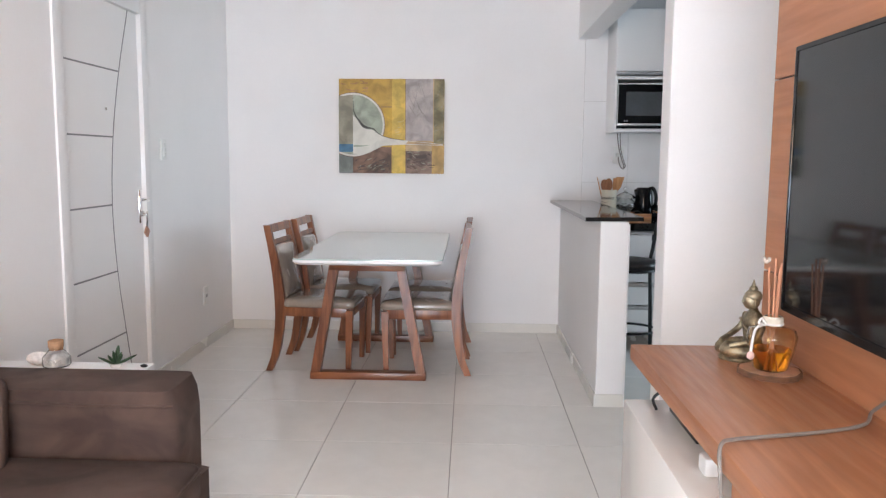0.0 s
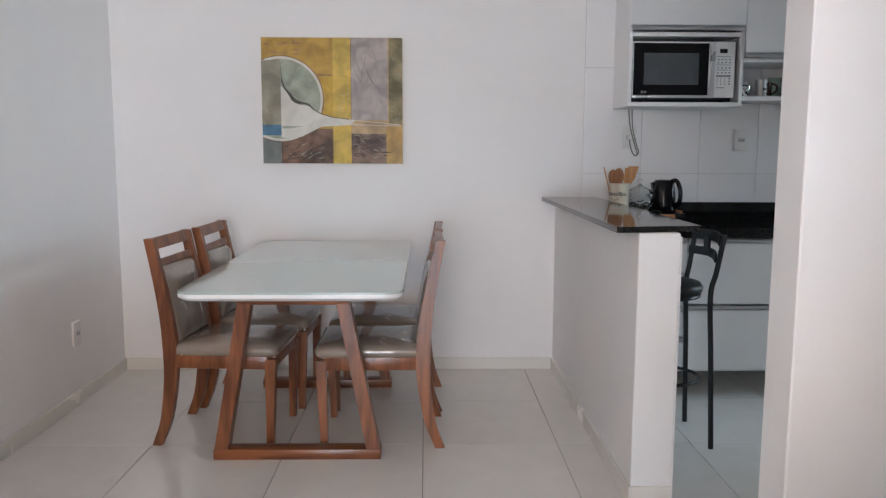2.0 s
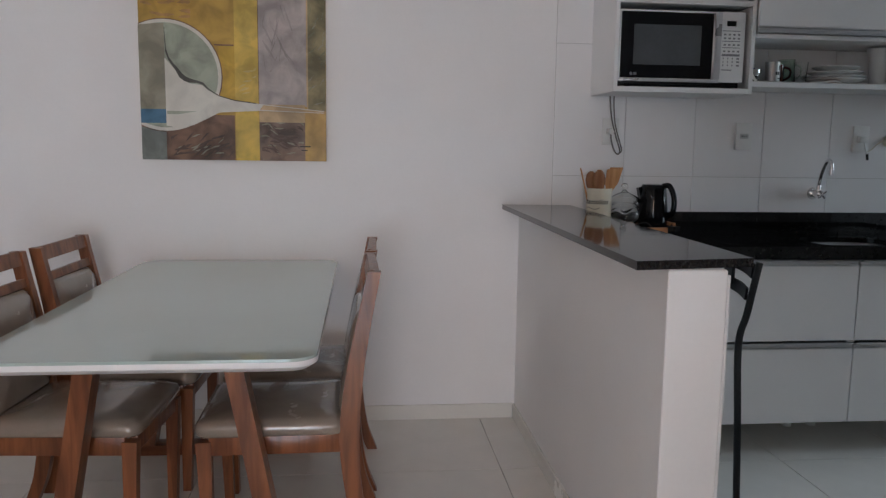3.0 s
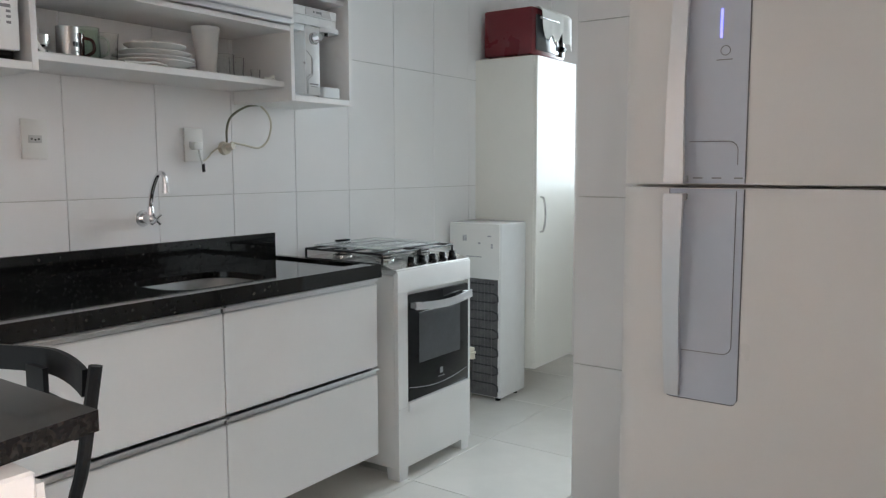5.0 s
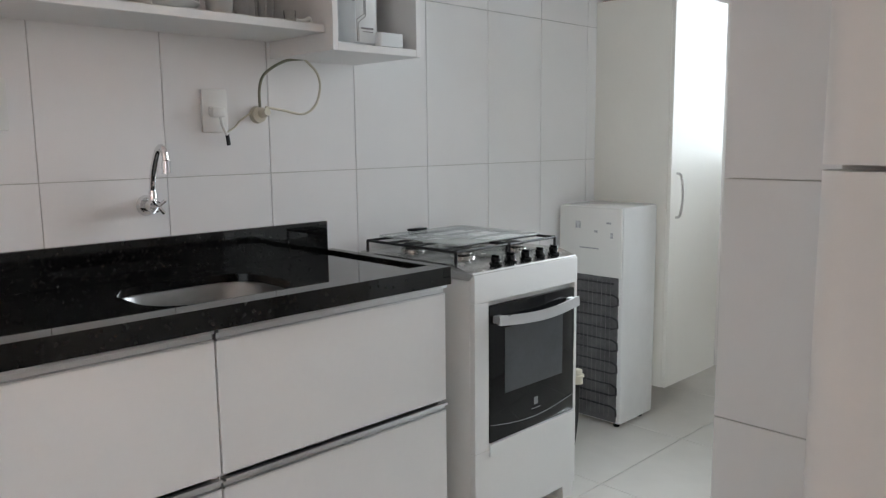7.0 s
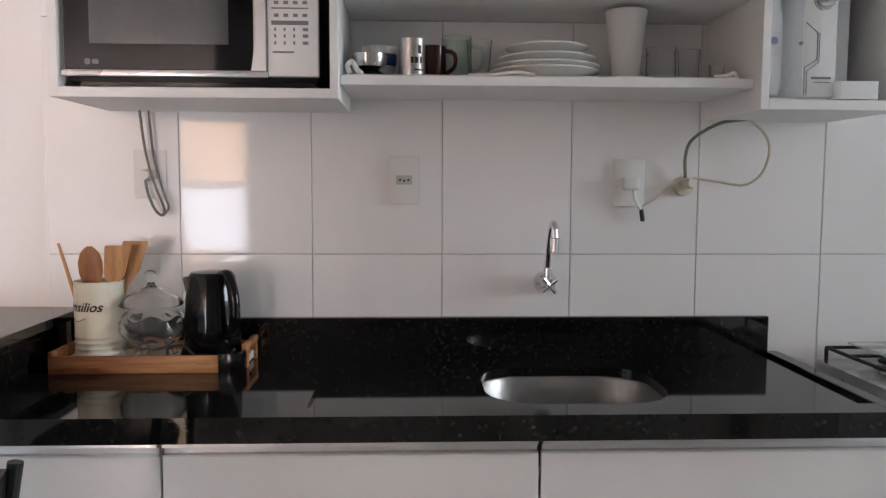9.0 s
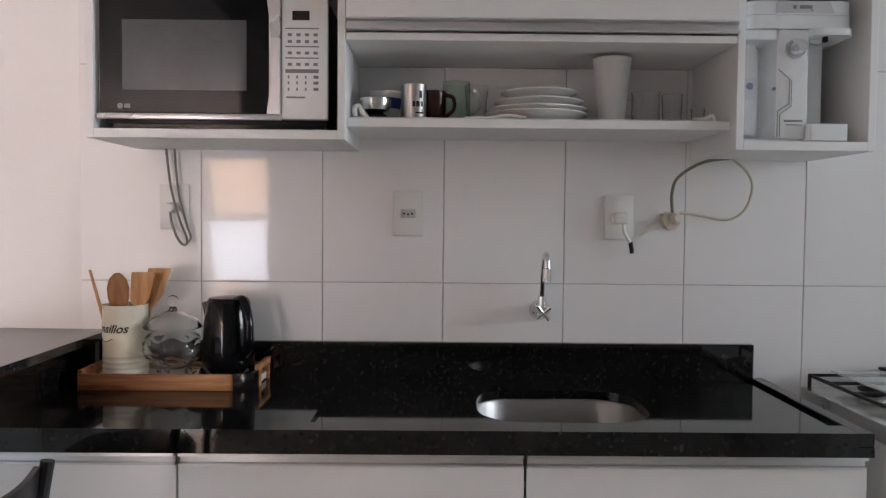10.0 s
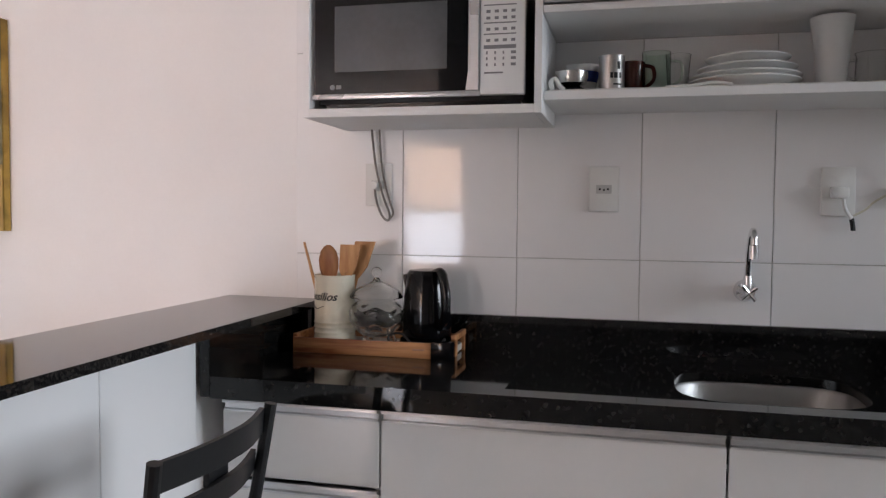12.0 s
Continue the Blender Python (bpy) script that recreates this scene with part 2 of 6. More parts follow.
class Shape:
    """Collects simple solids in one bmesh, in world metres."""

    def __init__(self):
        self.bm = bmesh.new()

    def box(self, x0, x1, y0, y1, z0, z1, bev=0.0, seg=2):
        vs = [self.bm.verts.new((x, y, z)) for x in (x0, x1) for y in (y0, y1) for z in (z0, z1)]
        fs = [self.bm.faces.new([vs[i] for i in q]) for q in ((0, 1, 3, 2), (4, 6, 7, 5), (0, 4, 5, 1), (2, 3, 7, 6), (0, 2, 6, 4), (1, 5, 7, 3))]
        if bev > 0:
            es = list({e for f in fs for e in f.edges})
            bmesh.ops.bevel(self.bm, geom=es, offset=bev, segments=seg, profile=0.5, affect="EDGES")
        return self

    def rings(self, rings, cap=True, loop=False):
        """Skin over a list of rings of points."""
        vr = [[self.bm.verts.new(p) for p in r] for r in rings]
        k = len(vr[0])
        pairs = list(zip(vr, vr[1:])) + ([(vr[-1], vr[0])] if loop else [])
        for a, b in pairs:
            for i in range(k):
                self.bm.faces.new((a[i], a[(i + 1) % k], b[(i + 1) % k], b[i]))
        if cap and not loop:
            self.bm.faces.new(list(reversed(vr[0])))
            self.bm.faces.new(vr[-1])
        return self

    def cyl(self, p0, p1, r0, r1=None, seg=16):
        return self.tube([p0, p1], [r0, r0 if r1 is None else r1], seg)

    def tube(self, pts, r, seg=8, flat=1.0):
        """A round bar along points; r one radius or one for each."""
        pts = [Vector(p) for p in pts]
        rs = r if isinstance(r, (list, tuple)) else [r] * len(pts)
        out, up = [], None
        for i, p in enumerate(pts):
            d = (pts[min(i + 1, len(pts) - 1)] - pts[max(i - 1, 0)]).normalized()
            if up is None:
                up = Vector((0, 0, 1)) if abs(d.z) < 0.9 else Vector((1, 0, 0))
            s = d.cross(up).normalized()
            up = s.cross(d).normalized()
            out.append([p + (s * math.cos(a) + up * math.sin(a) * flat) * rs[i] for a in (2 * math.pi * j / seg for j in range(seg))])
        return self.rings(out)

    def lathe(self, prof, c=(0, 0, 0), seg=32, sx=1.0, sy=1.0, cap=True):
        """Turned body from (radius, height) pairs round a vertical axis at c."""
        return self.rings([[(c[0] + max(r, 1e-4) * sx * math.cos(a), c[1] + max(r, 1e-4) * sy * math.sin(a), c[2] + h) for a in (2 * math.pi * j / seg for j in range(seg))] for r, h in prof], cap)

    def prism(self, poly, a, b, axis="y"):
        """Extrude a polygon of (u, v) along an axis: y takes (x, z), x takes (y, z), z takes (x, y)."""
        put = {"y": lambda u, v, w: (u, w, v), "x": lambda u, v, w: (w, u, v), "z": lambda u, v, w: (u, v, w)}[axis]
        return self.rings([[put(u, v, a) for u, v in poly], [put(u, v, b) for u, v in poly]])

    def bar(self, p0, p1, w, h, w1=None, h1=None, side=(0, 1, 0)):
        """A squared bar from p0 to p1; w across side, h across the other way."""
        p0, p1 = Vector(p0), Vector(p1)
        d = (p1 - p0).normalized()
        s = Vector(side)
        s = (s - d * s.dot(d)).normalized()
        t = d.cross(s)
        w1, h1 = w1 or w, h1 or h
        sq = lambda p, a, b: [p + s * i * a / 2 + t * j * b / 2 for i, j in ((-1, -1), (1, -1), (1, 1), (-1, 1))]
        return self.rings([sq(p0, w, h), sq(p1, w1, h1)])

    def soft(self, off, seg=2):
        bmesh.ops.bevel(self.bm, geom=[e for e in self.bm.edges if len(e.link_faces) == 2 and e.calc_face_angle(0) > 0.5], offset=off, segments=seg, profile=0.5, affect="EDGES", clamp_overlap=True)
        return self


def rounded(x0, x1, y0, y1, r, n=6):
    """Outline of a rectangle with round corners."""
    pts = []
    for cx, cy, a0 in ((x1 - r, y1 - r, 0), (x0 + r, y1 - r, 90), (x0 + r, y0 + r, 180), (x1 - r, y0 + r, 270)):
        pts += [(cx + r * math.cos(radians(a0 + 90 * i / n)), cy + r * math.sin(radians(a0 + 90 * i / n))) for i in range(n + 1)]
    return pts


def curve(pts, n=6):
    """A smooth line through points (Catmull-Rom)."""
    p = [Vector(q) for q in pts]
    p = [p[0] * 2 - p[1]] + p + [p[-1] * 2 - p[-2]]
    out = []
    for i in range(1, len(p) - 2):
        for k in range(n):
            t = k / n
            out.append(0.5 * (2 * p[i] + (p[i + 1] - p[i - 1]) * t + (2 * p[i - 1] - 5 * p[i] + 4 * p[i + 1] - p[i + 2]) * t * t + (3 * p[i] - p[i - 1] - 3 * p[i + 1] + p[i + 2]) * t ** 3))
    return out + [p[-2]]


def solid(name, shape, material, angle=35):
    bm = shape.bm if isinstance(shape, Shape) else shape
    bmesh.ops.recalc_face_normals(bm, faces=bm.faces)
    me = bpy.data.meshes.new(name)
    bm.to_mesh(me)
    bm.free()
    me.materials.append(material)
    me.polygons.foreach_set("use_smooth", [True] * len(me.polygons))
    me.set_sharp_from_angle(angle=radians(angle))
    return me


def part(name, shape, material, parent, label="", angle=35):
    """One mesh under a thing or a part; shape is in world metres, or in the thing's own metres if it stands at the origin."""
    me = solid(name, shape, material, angle)
    root = parent
    while root.parent:
        root = root.parent
    me.transform(Matrix.Translation(-root.location))
    ob = new(name, me)
    ob.parent = parent
    return tagged(ob, label)


def thing(name, base, label, category, group=""):
    ob = new(name)
    ob.empty_display_size = 0.05
    ob.location = base
    return tagged(ob, label, category, group)


def single(name, shape, material, label, category, group="", angle=35):
    """A thing of one mesh, its origin at its base."""
    me = solid(name, shape, material, angle)
    co = [v.co for v in me.vertices]
    base = Vector((sum(c.x for c in co) / len(co), sum(c.y for c in co) / len(co), min(c.z for c in co)))
    me.transform(Matrix.Translation(-base))
    ob = new(name, me)
    ob.location = base
    return tagged(ob, label, category, group)


def structure(name, shape, material, label, category, angle=35):
    return tagged(new(name, solid(name, shape, material, angle)), label, category, kind="structure")


def text_mesh(body, size):
    """Flat mesh of a word in the built-in font, in the xy plane, centred."""
    cu = bpy.data.curves.new("word", "FONT")
    cu.body, cu.size, cu.align_x, cu.align_y = body, size, "CENTER", "CENTER"
    cu.resolution_u = 3
    cu.offset, cu.shear = 0.0006, 0.35
    ob = bpy.data.objects.new("word", cu)
    scene.collection.objects.link(ob)
    me = bpy.data.meshes.new_from_object(ob.evaluated_get(bpy.context.evaluated_depsgraph_get()))
    bpy.data.objects.remove(ob)
    return me

# ---- structure: floor, walls, ceiling ----
XL, YB, ZC = -1.85, 5.995, 2.60  # left wall, back wall, ceiling
floor = structure("floor", Shape().box(-1.9, 5.5, -3.05, 6.15, -0.12, -0.006), GROUT, "pale glossy porcelain tiles with thin grey joints", "floor")
structure("balcony_floor", Shape().box(-4, 3, -6.0, -3.2, -0.14, -0.02), CONCR, "grey balcony floor outside", "floor")
structure("balcony_parapet", Shape().box(-4, 3, -4.75, -4.6, -0.02, 0.95), CONCR, "low grey balcony wall", "wall")
# Unseen canopy, added outside so that the kitchen tiles mirror something tan.
TAN = mat("canopy_tan", (0.62, 0.36, 0.17), 0.7, var=0.1)
structure("balcony_awning", Shape().box(-4, 3, -4.75, -3.2, 2.40, 2.46).box(-4, 3, -4.75, -4.70, 1.75, 2.40), TAN, "unseen tan canopy added over the balcony", "awning")
structure("ceiling", Shape().box(-2.0, 5.6, -3.2, 6.15, ZC, ZC + 0.12), CEIL, "plain white ceiling", "ceiling")
structure("wall_back", Shape().box(-2.02, 5.55, YB, 6.15, -0.1, ZC), PAINT, "smooth white painted wall", "wall")
DY0, DY1, DZ = 3.535, 4.44, 2.16  # entrance door opening
structure("wall_left", Shape().box(XL - 0.15, XL, -3.2, DY0, -0.1, ZC).box(XL - 0.15, XL, DY1, YB, -0.1, ZC).box(XL - 0.15, XL, DY0, DY1, DZ, ZC), PAINT, "smooth white painted wall with the entrance door", "wall")
structure("wall_outside_landing", Shape().box(XL - 0.5, XL - 0.4, 3.2, 4.8, -0.1, ZC), PAINT, "plain wall behind the entrance door", "wall")
structure("wall_balcony", Shape().box(-2.02, -1.47, -3.2, -3.0, -0.1, ZC).box(0.70, 0.98, -3.2, -3.0, -0.1, ZC).box(-1.47, 0.70, -3.2, -3.0, 2.3, ZC), PAINT, "white wall round the balcony door", "wall")
structure("wall_tv", Shape().box(0.83, 0.98, -3.0, 2.12, -0.1, ZC), PAINT, "white wall behind the panel", "wall")
structure("wall_hall_end", Shape().box(2.6, 2.75, 1.9, 3.2, -0.1, ZC).box(0.98, 2.6, 1.95, 2.1, -0.1, ZC), PAINT, "plain white hallway wall", "wall")
PX, PY0, PY1 = 0.80, 3.18, 3.32
structure("wall_kitchen_south", Shape().box(PX, 3.2, PY0, PY1, -0.1, ZC, 0.004, 1), PAINT, "white wall end beside the kitchen passage", "wall")
EX, EY = 3.06, 4.72
structure("wall_kitchen_east", Shape().box(EX + 0.01, EX + 0.15, PY1, EY - 0.01, -0.1, ZC), WGROUT, "tiled wall stub behind the fridge", "wall")
structure("wall_laundry", Shape().box(EX + 0.15, 5.45, 3.85, 4.0, -0.1, ZC).box(5.3, 5.45, 4.0, 4.45, -0.1, ZC).box(5.3, 5.45, 5.75, YB, -0.1, ZC).box(5.3, 5.45, 4.45, 5.75, -0.1, 1.12).box(5.3, 5.45, 4.45, 5.75, 2.35, ZC), PAINT, "white laundry walls with a window", "wall")
BX0, BX1, BY = 0.713, 0.863, 4.184
structure("wall_bar", Shape().box(BX0, BX1, BY, YB, -0.1, 1.0185, 0.003, 1), PAINT, "white half-height wall under the bar counter", "wall")
structure("beam", Shape().box(0.815, 0.945, PY1, YB, 2.243, ZC), PAINT, "white painted beam over the bar", "beam")
structure("wall_tile_backing", Shape().box(0.866, 5.3, YB - 0.004, YB + 0.001, 0, ZC), WGROUT, "grout behind the kitchen tiles", "wall")


def skirting(name, x0, x1, y0, y1):
    structure(name, Shape().box(x0, x1, y0, y1, 0, 0.072, 0.002, 1), SKIRT, "low off-white ceramic skirting", "baseboard")


skirting("baseboard_back", XL + 0.011, BX0 - 0.011, YB - 0.010, YB)
skirting("baseboard_left_far", XL, XL + 0.010, DY1 + 0.055, YB)
skirting("baseboard_left_near", XL, XL + 0.010, -3.0, DY0 - 0.055)
skirting("baseboard_bar_side", BX0 - 0.010, BX0, BY - 0.01, YB - 0.01)
skirting("baseboard_bar_end", BX0, BX1, BY - 0.010, BY)
skirting("baseboard_pillar", PX - 0.010, PX, PY0 - 0.01, PY1)
skirting("baseboard_pillar_front", PX, 2.6, PY0 - 0.010, PY0)

# balcony door with two sliding leaves
window = structure("window_1", Shape().box(-1.47, -1.42, -3.16, -3.04, 0, 2.3).box(0.65, 0.70, -3.16, -3.04, 0, 2.3).box(-1.42, 0.65, -3.16, -3.04, 2.25, 2.3).box(-0.49, -0.44, -3.13, -3.07, 0.0, 2.25), WHITEP, "white framed sliding balcony door", "window")
for x0, x1 in ((-1.42, -0.49), (-0.44, 0.65)):
    pane = part("pane", Shape().box(x0, x1, -3.105, -3.10, 0.02, 2.24), GLASS, window)
    pane.visible_shadow = False
window2 = structure("window_2", Shape().box(5.34, 5.42, 4.45, 4.50, 1.12, 2.35).box(5.34, 5.42, 5.70, 5.75, 1.12, 2.35).box(5.34, 5.42, 4.50, 5.70, 2.30, 2.35).box(5.34, 5.42, 4.50, 5.70, 1.12, 1.17), WHITEP, "white framed laundry window", "window")
pane = part("pane", Shape().box(5.38, 5.385, 4.50, 5.70, 1.17, 2.30), GLASS, window2)
pane.visible_shadow = False

# ---- entrance door ----
door = structure("door_1", Shape().box(XL - 0.055, XL - 0.012, DY0 + 0.03, DY1 - 0.03, 0.006, DZ - 0.03, 0.002, 1), LACQ, "white lacquered entrance door with carved curved grooves", "door")
part("door_frame", Shape().box(XL - 0.10, XL + 0.012, DY0 - 0.05, DY0 + 0.028, 0, DZ + 0.05, 0.003).box(XL - 0.10, XL + 0.012, DY1 - 0.028, DY1 + 0.05, 0, DZ + 0.05, 0.003).box(XL - 0.10, XL + 0.012, DY0 + 0.028, DY1 - 0.028, DZ - 0.028, DZ + 0.05, 0.003), LACQ, door)
DXF = XL - 0.012
bow = curve([(DXF, 4.30, 2.13), (DXF, 4.168, 1.79), (DXF, 4.073, 1.444), (DXF, 4.035, 1.09), (DXF, 4.066, 0.735), (DXF, 4.142, 0.387), (DXF, 4.24, 0.006)], 6)
part("groove", Shape().tube(bow, 0.0045, 6, 0.5), GREYP, door, "thin dark curved groove")
for z, yr in ((1.79, 4.168), (1.444, 4.073), (1.09, 4.035), (0.735, 4.067), (0.387, 4.142)):
    part("groove", Shape().box(DXF - 0.002, DXF + 0.002, DY0 + 0.032, yr, z - 0.004, z + 0.004), GREYP, door)
part("peephole", Shape().cyl((DXF - 0.004, 4.003, 1.585), (DXF + 0.004, 4.003, 1.585), 0.008, seg=14), STEEL, door)
handle = part("door_handle", Shape().box(DXF, DXF + 0.006, 4.355, 4.395, 0.965, 1.155, 0.003).cyl((DXF, 4.375, 1.10), (DXF + 0.05, 4.375, 1.10), 0.009).tube(curve([(DXF + 0.05, 4.375, 1.10), (DXF + 0.055, 4.34, 1.102), (DXF + 0.05, 4.27, 1.10)]), 0.008), CHROME, door, "chrome lever handle")
part("lock", Shape().cyl((DXF, 4.375, 1.02), (DXF + 0.02, 4.375, 1.02), 0.015), STEEL, handle)
part("threshold", Shape().box(XL - 0.1, XL + 0.01, DY0 + 0.03, DY1 - 0.03, 0.0, 0.005), SKIRT, door)
keys = thing("key_ring", (XL + 0.016, 4.378, 0.90), "keys with a brown tag hanging in the door lock", "keys")
part("key", Shape().cyl((XL + 0.004, 4.378, 1.02), (XL + 0.03, 4.378, 1.02), 0.004).box(XL + 0.024, XL + 0.028, 4.366, 4.390, 0.985, 1.035, 0.001), STEEL, keys)
part("strap", Shape().tube([(XL + 0.026, 4.379, 0.995), (XL + 0.022, 4.384, 0.965), (XL + 0.02, 4.386, 0.945)], 0.004, 6), DARKC, keys)
part("tag", Shape().prism([(4.388, 0.95), (4.422, 0.918), (4.392, 0.884), (4.358, 0.914)], XL + 0.012, XL + 0.022, "x"), PVC, keys, "brown diamond-shaped tag")


def wall_plate(name, base, label, rows, axis):
    """A switch or socket plate: rounded cover with its inset and slots."""
    x, y, z = base
    plate = thing(name, base, label, name.replace("_", " "))
    w, h, d = 0.041, 0.063, 0.011
    if axis == "x":
        bx = lambda a0, a1, z0, z1, d0, d1, b: Shape().box(x + d0, x + d1, y + a0, y + a1, z + z0, z + z1, b)
    else:
        bx = lambda a0, a1, z0, z1, d0, d1, b: Shape().box(x + a0, x + a1, y - d1, y - d0, z + z0, z + z1, b)
    part("cover", bx(-w, w, -h, h, 0, d, 0.003), WHITEP, plate)
    if rows == "switch":
        for k in (-1, 0, 1):
            part("rocker", bx(-0.013, 0.013, k * 0.028 - 0.012, k * 0.028 + 0.012, d, d + 0.005, 0.002), PORC, plate)
    else:
        ins = part("insert", bx(-0.021, 0.021, -0.012, 0.012, d, d + 0.003, 0.001), mat("socket_insert", (0.52, 0.52, 0.51), 0.4, var=0.03), plate)
        for k in (-1, 0, 1):
            part("hole", bx(k * 0.011 - 0.0026, k * 0.011 + 0.0026, -0.0026 - 0.002 * (k == 0), 0.0026 - 0.002 * (k == 0), d + 0.003, d + 0.0034, 0), INK, ins)
    return plate


wall_plate("light_switch", (XL, 4.692, 1.385), "white triple light switch beside the entrance door", "switch", "x")
wall_plate("wall_socket", (XL, 5.372, 0.371), "white low wall socket near the floor", "socket", "x")
YT = YB - 0.010  # face of the kitchen tiles
wall_plate("wall_socket", (1.135, YT, 1.389), "white wall socket with a grey plug in it", "socket", "y")
wall_plate("wall_socket", (1.792, YT, 1.376), "empty white wall socket on the tiles", "socket", "y")
wall_plate("wall_socket", (2.388, YT, 1.371), "white wall socket with a white plug in it", "socket", "y")

# ---- dining table ----
TX0, TX1, TY0, TY1, TZ = -0.985, -0.135, 4.28, 5.945, 0.785
table = thing("dining_table", (-0.56, 5.11, 0), "dining table with white glass top and slanted reddish wooden frames", "table")
top = Shape()
o1, o0 = rounded(TX0, TX1, TY0, TY1, 0.07), rounded(TX0 + 0.02, TX1 - 0.02, TY0 + 0.02, TY1 - 0.02, 0.055)
top.rings([[(x, y, TZ - 0.036) for x, y in o0], [(x, y, TZ - 0.022) for x, y in o1], [(x, y, TZ - 0.008) for x, y in o1]])
tabletop = part("tabletop", top, LACQ, table)
part("glass_plate", Shape().rings([[(x, y, TZ - 0.0078) for x, y in o1], [(x, y, TZ - 0.001) for x, y in o1], [(-0.56 + (x + 0.56) * 0.998, y, TZ) for x, y in o1]]), GLASSTOP, tabletop, "pale green tinted white glass")
ZU = TZ - 0.036
for y, dy in ((4.655, 0.075), (5.66, 0.075)):
    xa0, xa1, xb0, xb1 = -0.80, -0.40, -0.952, -0.242
    part("crossbar", Shape().box(xa0 - 0.03, xa1 + 0.03, y - dy / 2, y + dy / 2, ZU - 0.078, ZU, 0.003), WOODH, table)
    part("leg", Shape().bar((xb0 + 0.03, y, 0.03), (xa0, y, ZU - 0.045), dy, 0.055, side=(0, 1, 0)).soft(0.003), WOOD, table)
    part("leg", Shape().bar((xb1 - 0.03, y, 0.03), (xa1, y, ZU - 0.045), dy, 0.055, side=(0, 1, 0)).soft(0.003), WOOD, table)
    part("foot_rail", Shape().box(xb0, xb1, y - dy / 2 - 0.002, y + dy / 2 + 0.002, 0, 0.045, 0.004), WOODH, table)
part("beam", Shape().box(-0.63, -0.49, 4.70, 5.62, ZU - 0.07, ZU - 0.046, 0.003), WOOD, table)

# ---- dining chairs ----


def dining_chair():
    """Faces +x, origin on the floor under the seat's middle."""
    c = thing("dining_chair", (0, 0, 0), "reddish wooden dining chair with beige padded seat and back", "chair", "chairs round the dining table")
    w = 0.225
    for s in (-1, 1):
        y = s * (w - 0.02)
        prof = curve([(-0.315, 0.0), (-0.27, 0.12), (-0.243, 0.30), (-0.24, 0.45), (-0.262, 0.65), (-0.315, 0.925)], 4)
        wid = lambda z: 0.042 + 0.022 * max(0, 1 - abs(z - 0.42) / 0.42)
        rings = [[(p[0] - wid(p[1]) / 2, y - 0.017, p[1]), (p[0] + wid(p[1]) / 2, y - 0.017, p[1]), (p[0] + wid(p[1]) / 2, y + 0.017, p[1]), (p[0] - wid(p[1]) / 2, y + 0.017, p[1])] for p in [(q.x, q.y) for q in [Vector((a[0], a[1])) for a in prof]]]
        part("leg", Shape().rings(rings).soft(0.003, 1), WOOD, c)
        part("leg", Shape().bar((0.195, y, 0), (0.205, y, 0.40), 0.032, 0.030, 0.036, 0.046).soft(0.003), WOOD, c)
        part("side_rail", Shape().box(-0.22, 0.19, y - 0.013, y + 0.013, 0.355, 0.415, 0.003), WOOD, c)
    part("front_rail", Shape().box(0.192, 0.218, -w + 0.04, w - 0.04, 0.355, 0.415, 0.003), WOOD, c)
    part("back_rail", Shape().box(-0.252, -0.228, -w + 0.04, w - 0.04, 0.355, 0.415, 0.003), WOOD, c)
    rng = rounded(-0.235, 0.235, -w, w, 0.04, 4)
    seat = Shape().rings([[(x * k, y * k, z) for x, y in rng] for k, z in ((0.97, 0.413), (1.0, 0.422), (1.0, 0.442), (0.97, 0.456), (0.86, 0.466), (0.5, 0.473), (0.05, 0.475))])
    part("seat", seat, FABRIC, c, "beige padded seat", angle=60)
    part("top_rail", Shape().bar((-0.312, -w + 0.035, 0.90), (-0.312, w - 0.035, 0.90), 0.03, 0.052, side=(1, 0, 0.2)).soft(0.003), WOOD, c)
    part("mid_rail", Shape().bar((-0.294, -w + 0.035, 0.815), (-0.294, w - 0.035, 0.815), 0.024, 0.030, side=(1, 0, 0.2)).soft(0.003), WOOD, c)
    pad = []
    for k, dx in ((0.94, -0.012), (1.0, 0.0), (0.98, 0.022), (0.88, 0.036), (0.4, 0.042)):
        ring = []
        for y, z in rounded(-w + 0.037, w - 0.037, 0.455, 0.802, 0.03, 4):
            zz, yy = 0.63 + (z - 0.63) * k, y * k
            ring.append((-0.236 - 0.19 * max(0.0, zz - 0.47) + dx, yy, zz))
        pad.append(ring)
    part("backrest", Shape().rings(pad), FABRIC, c, "beige padded backrest", angle=60)
    return c


chair = dining_chair()
for m in (pose(-0.918, 4.985, 0, 0, 0, -4), pose(-0.87, 5.50, 0, 0, 0, -2), pose(-0.305, 4.955, 0, 0, 0, 181), pose(-0.30, 5.45, 0, 0, 0, 179)):
    copy_thing(chair, m)
for ob in (*chair.children_recursive, chair):
    bpy.data.objects.remove(ob)

# ---- painting ----
PCX, PZ0, PZ1, PCX0, PCX1 = -0.587, 1.233, 1.943, -0.988, -0.187
painting = thing("wall_painting", (PCX, YB, PZ0), "square abstract canvas in yellow, grey and brown on the wall", "painting")


def pigment(name, c, var=0.25):
    m = mat("paint_" + name, c, 0.5, scale=13, bump=0.6, bscale=60)
    return two_tone(m, tuple(v * (1 - var) for v in c), tuple(v * (1 + var) for v in c), 11.0, 10, (1, 1, 1), 0.5, 0.36, 0.64)


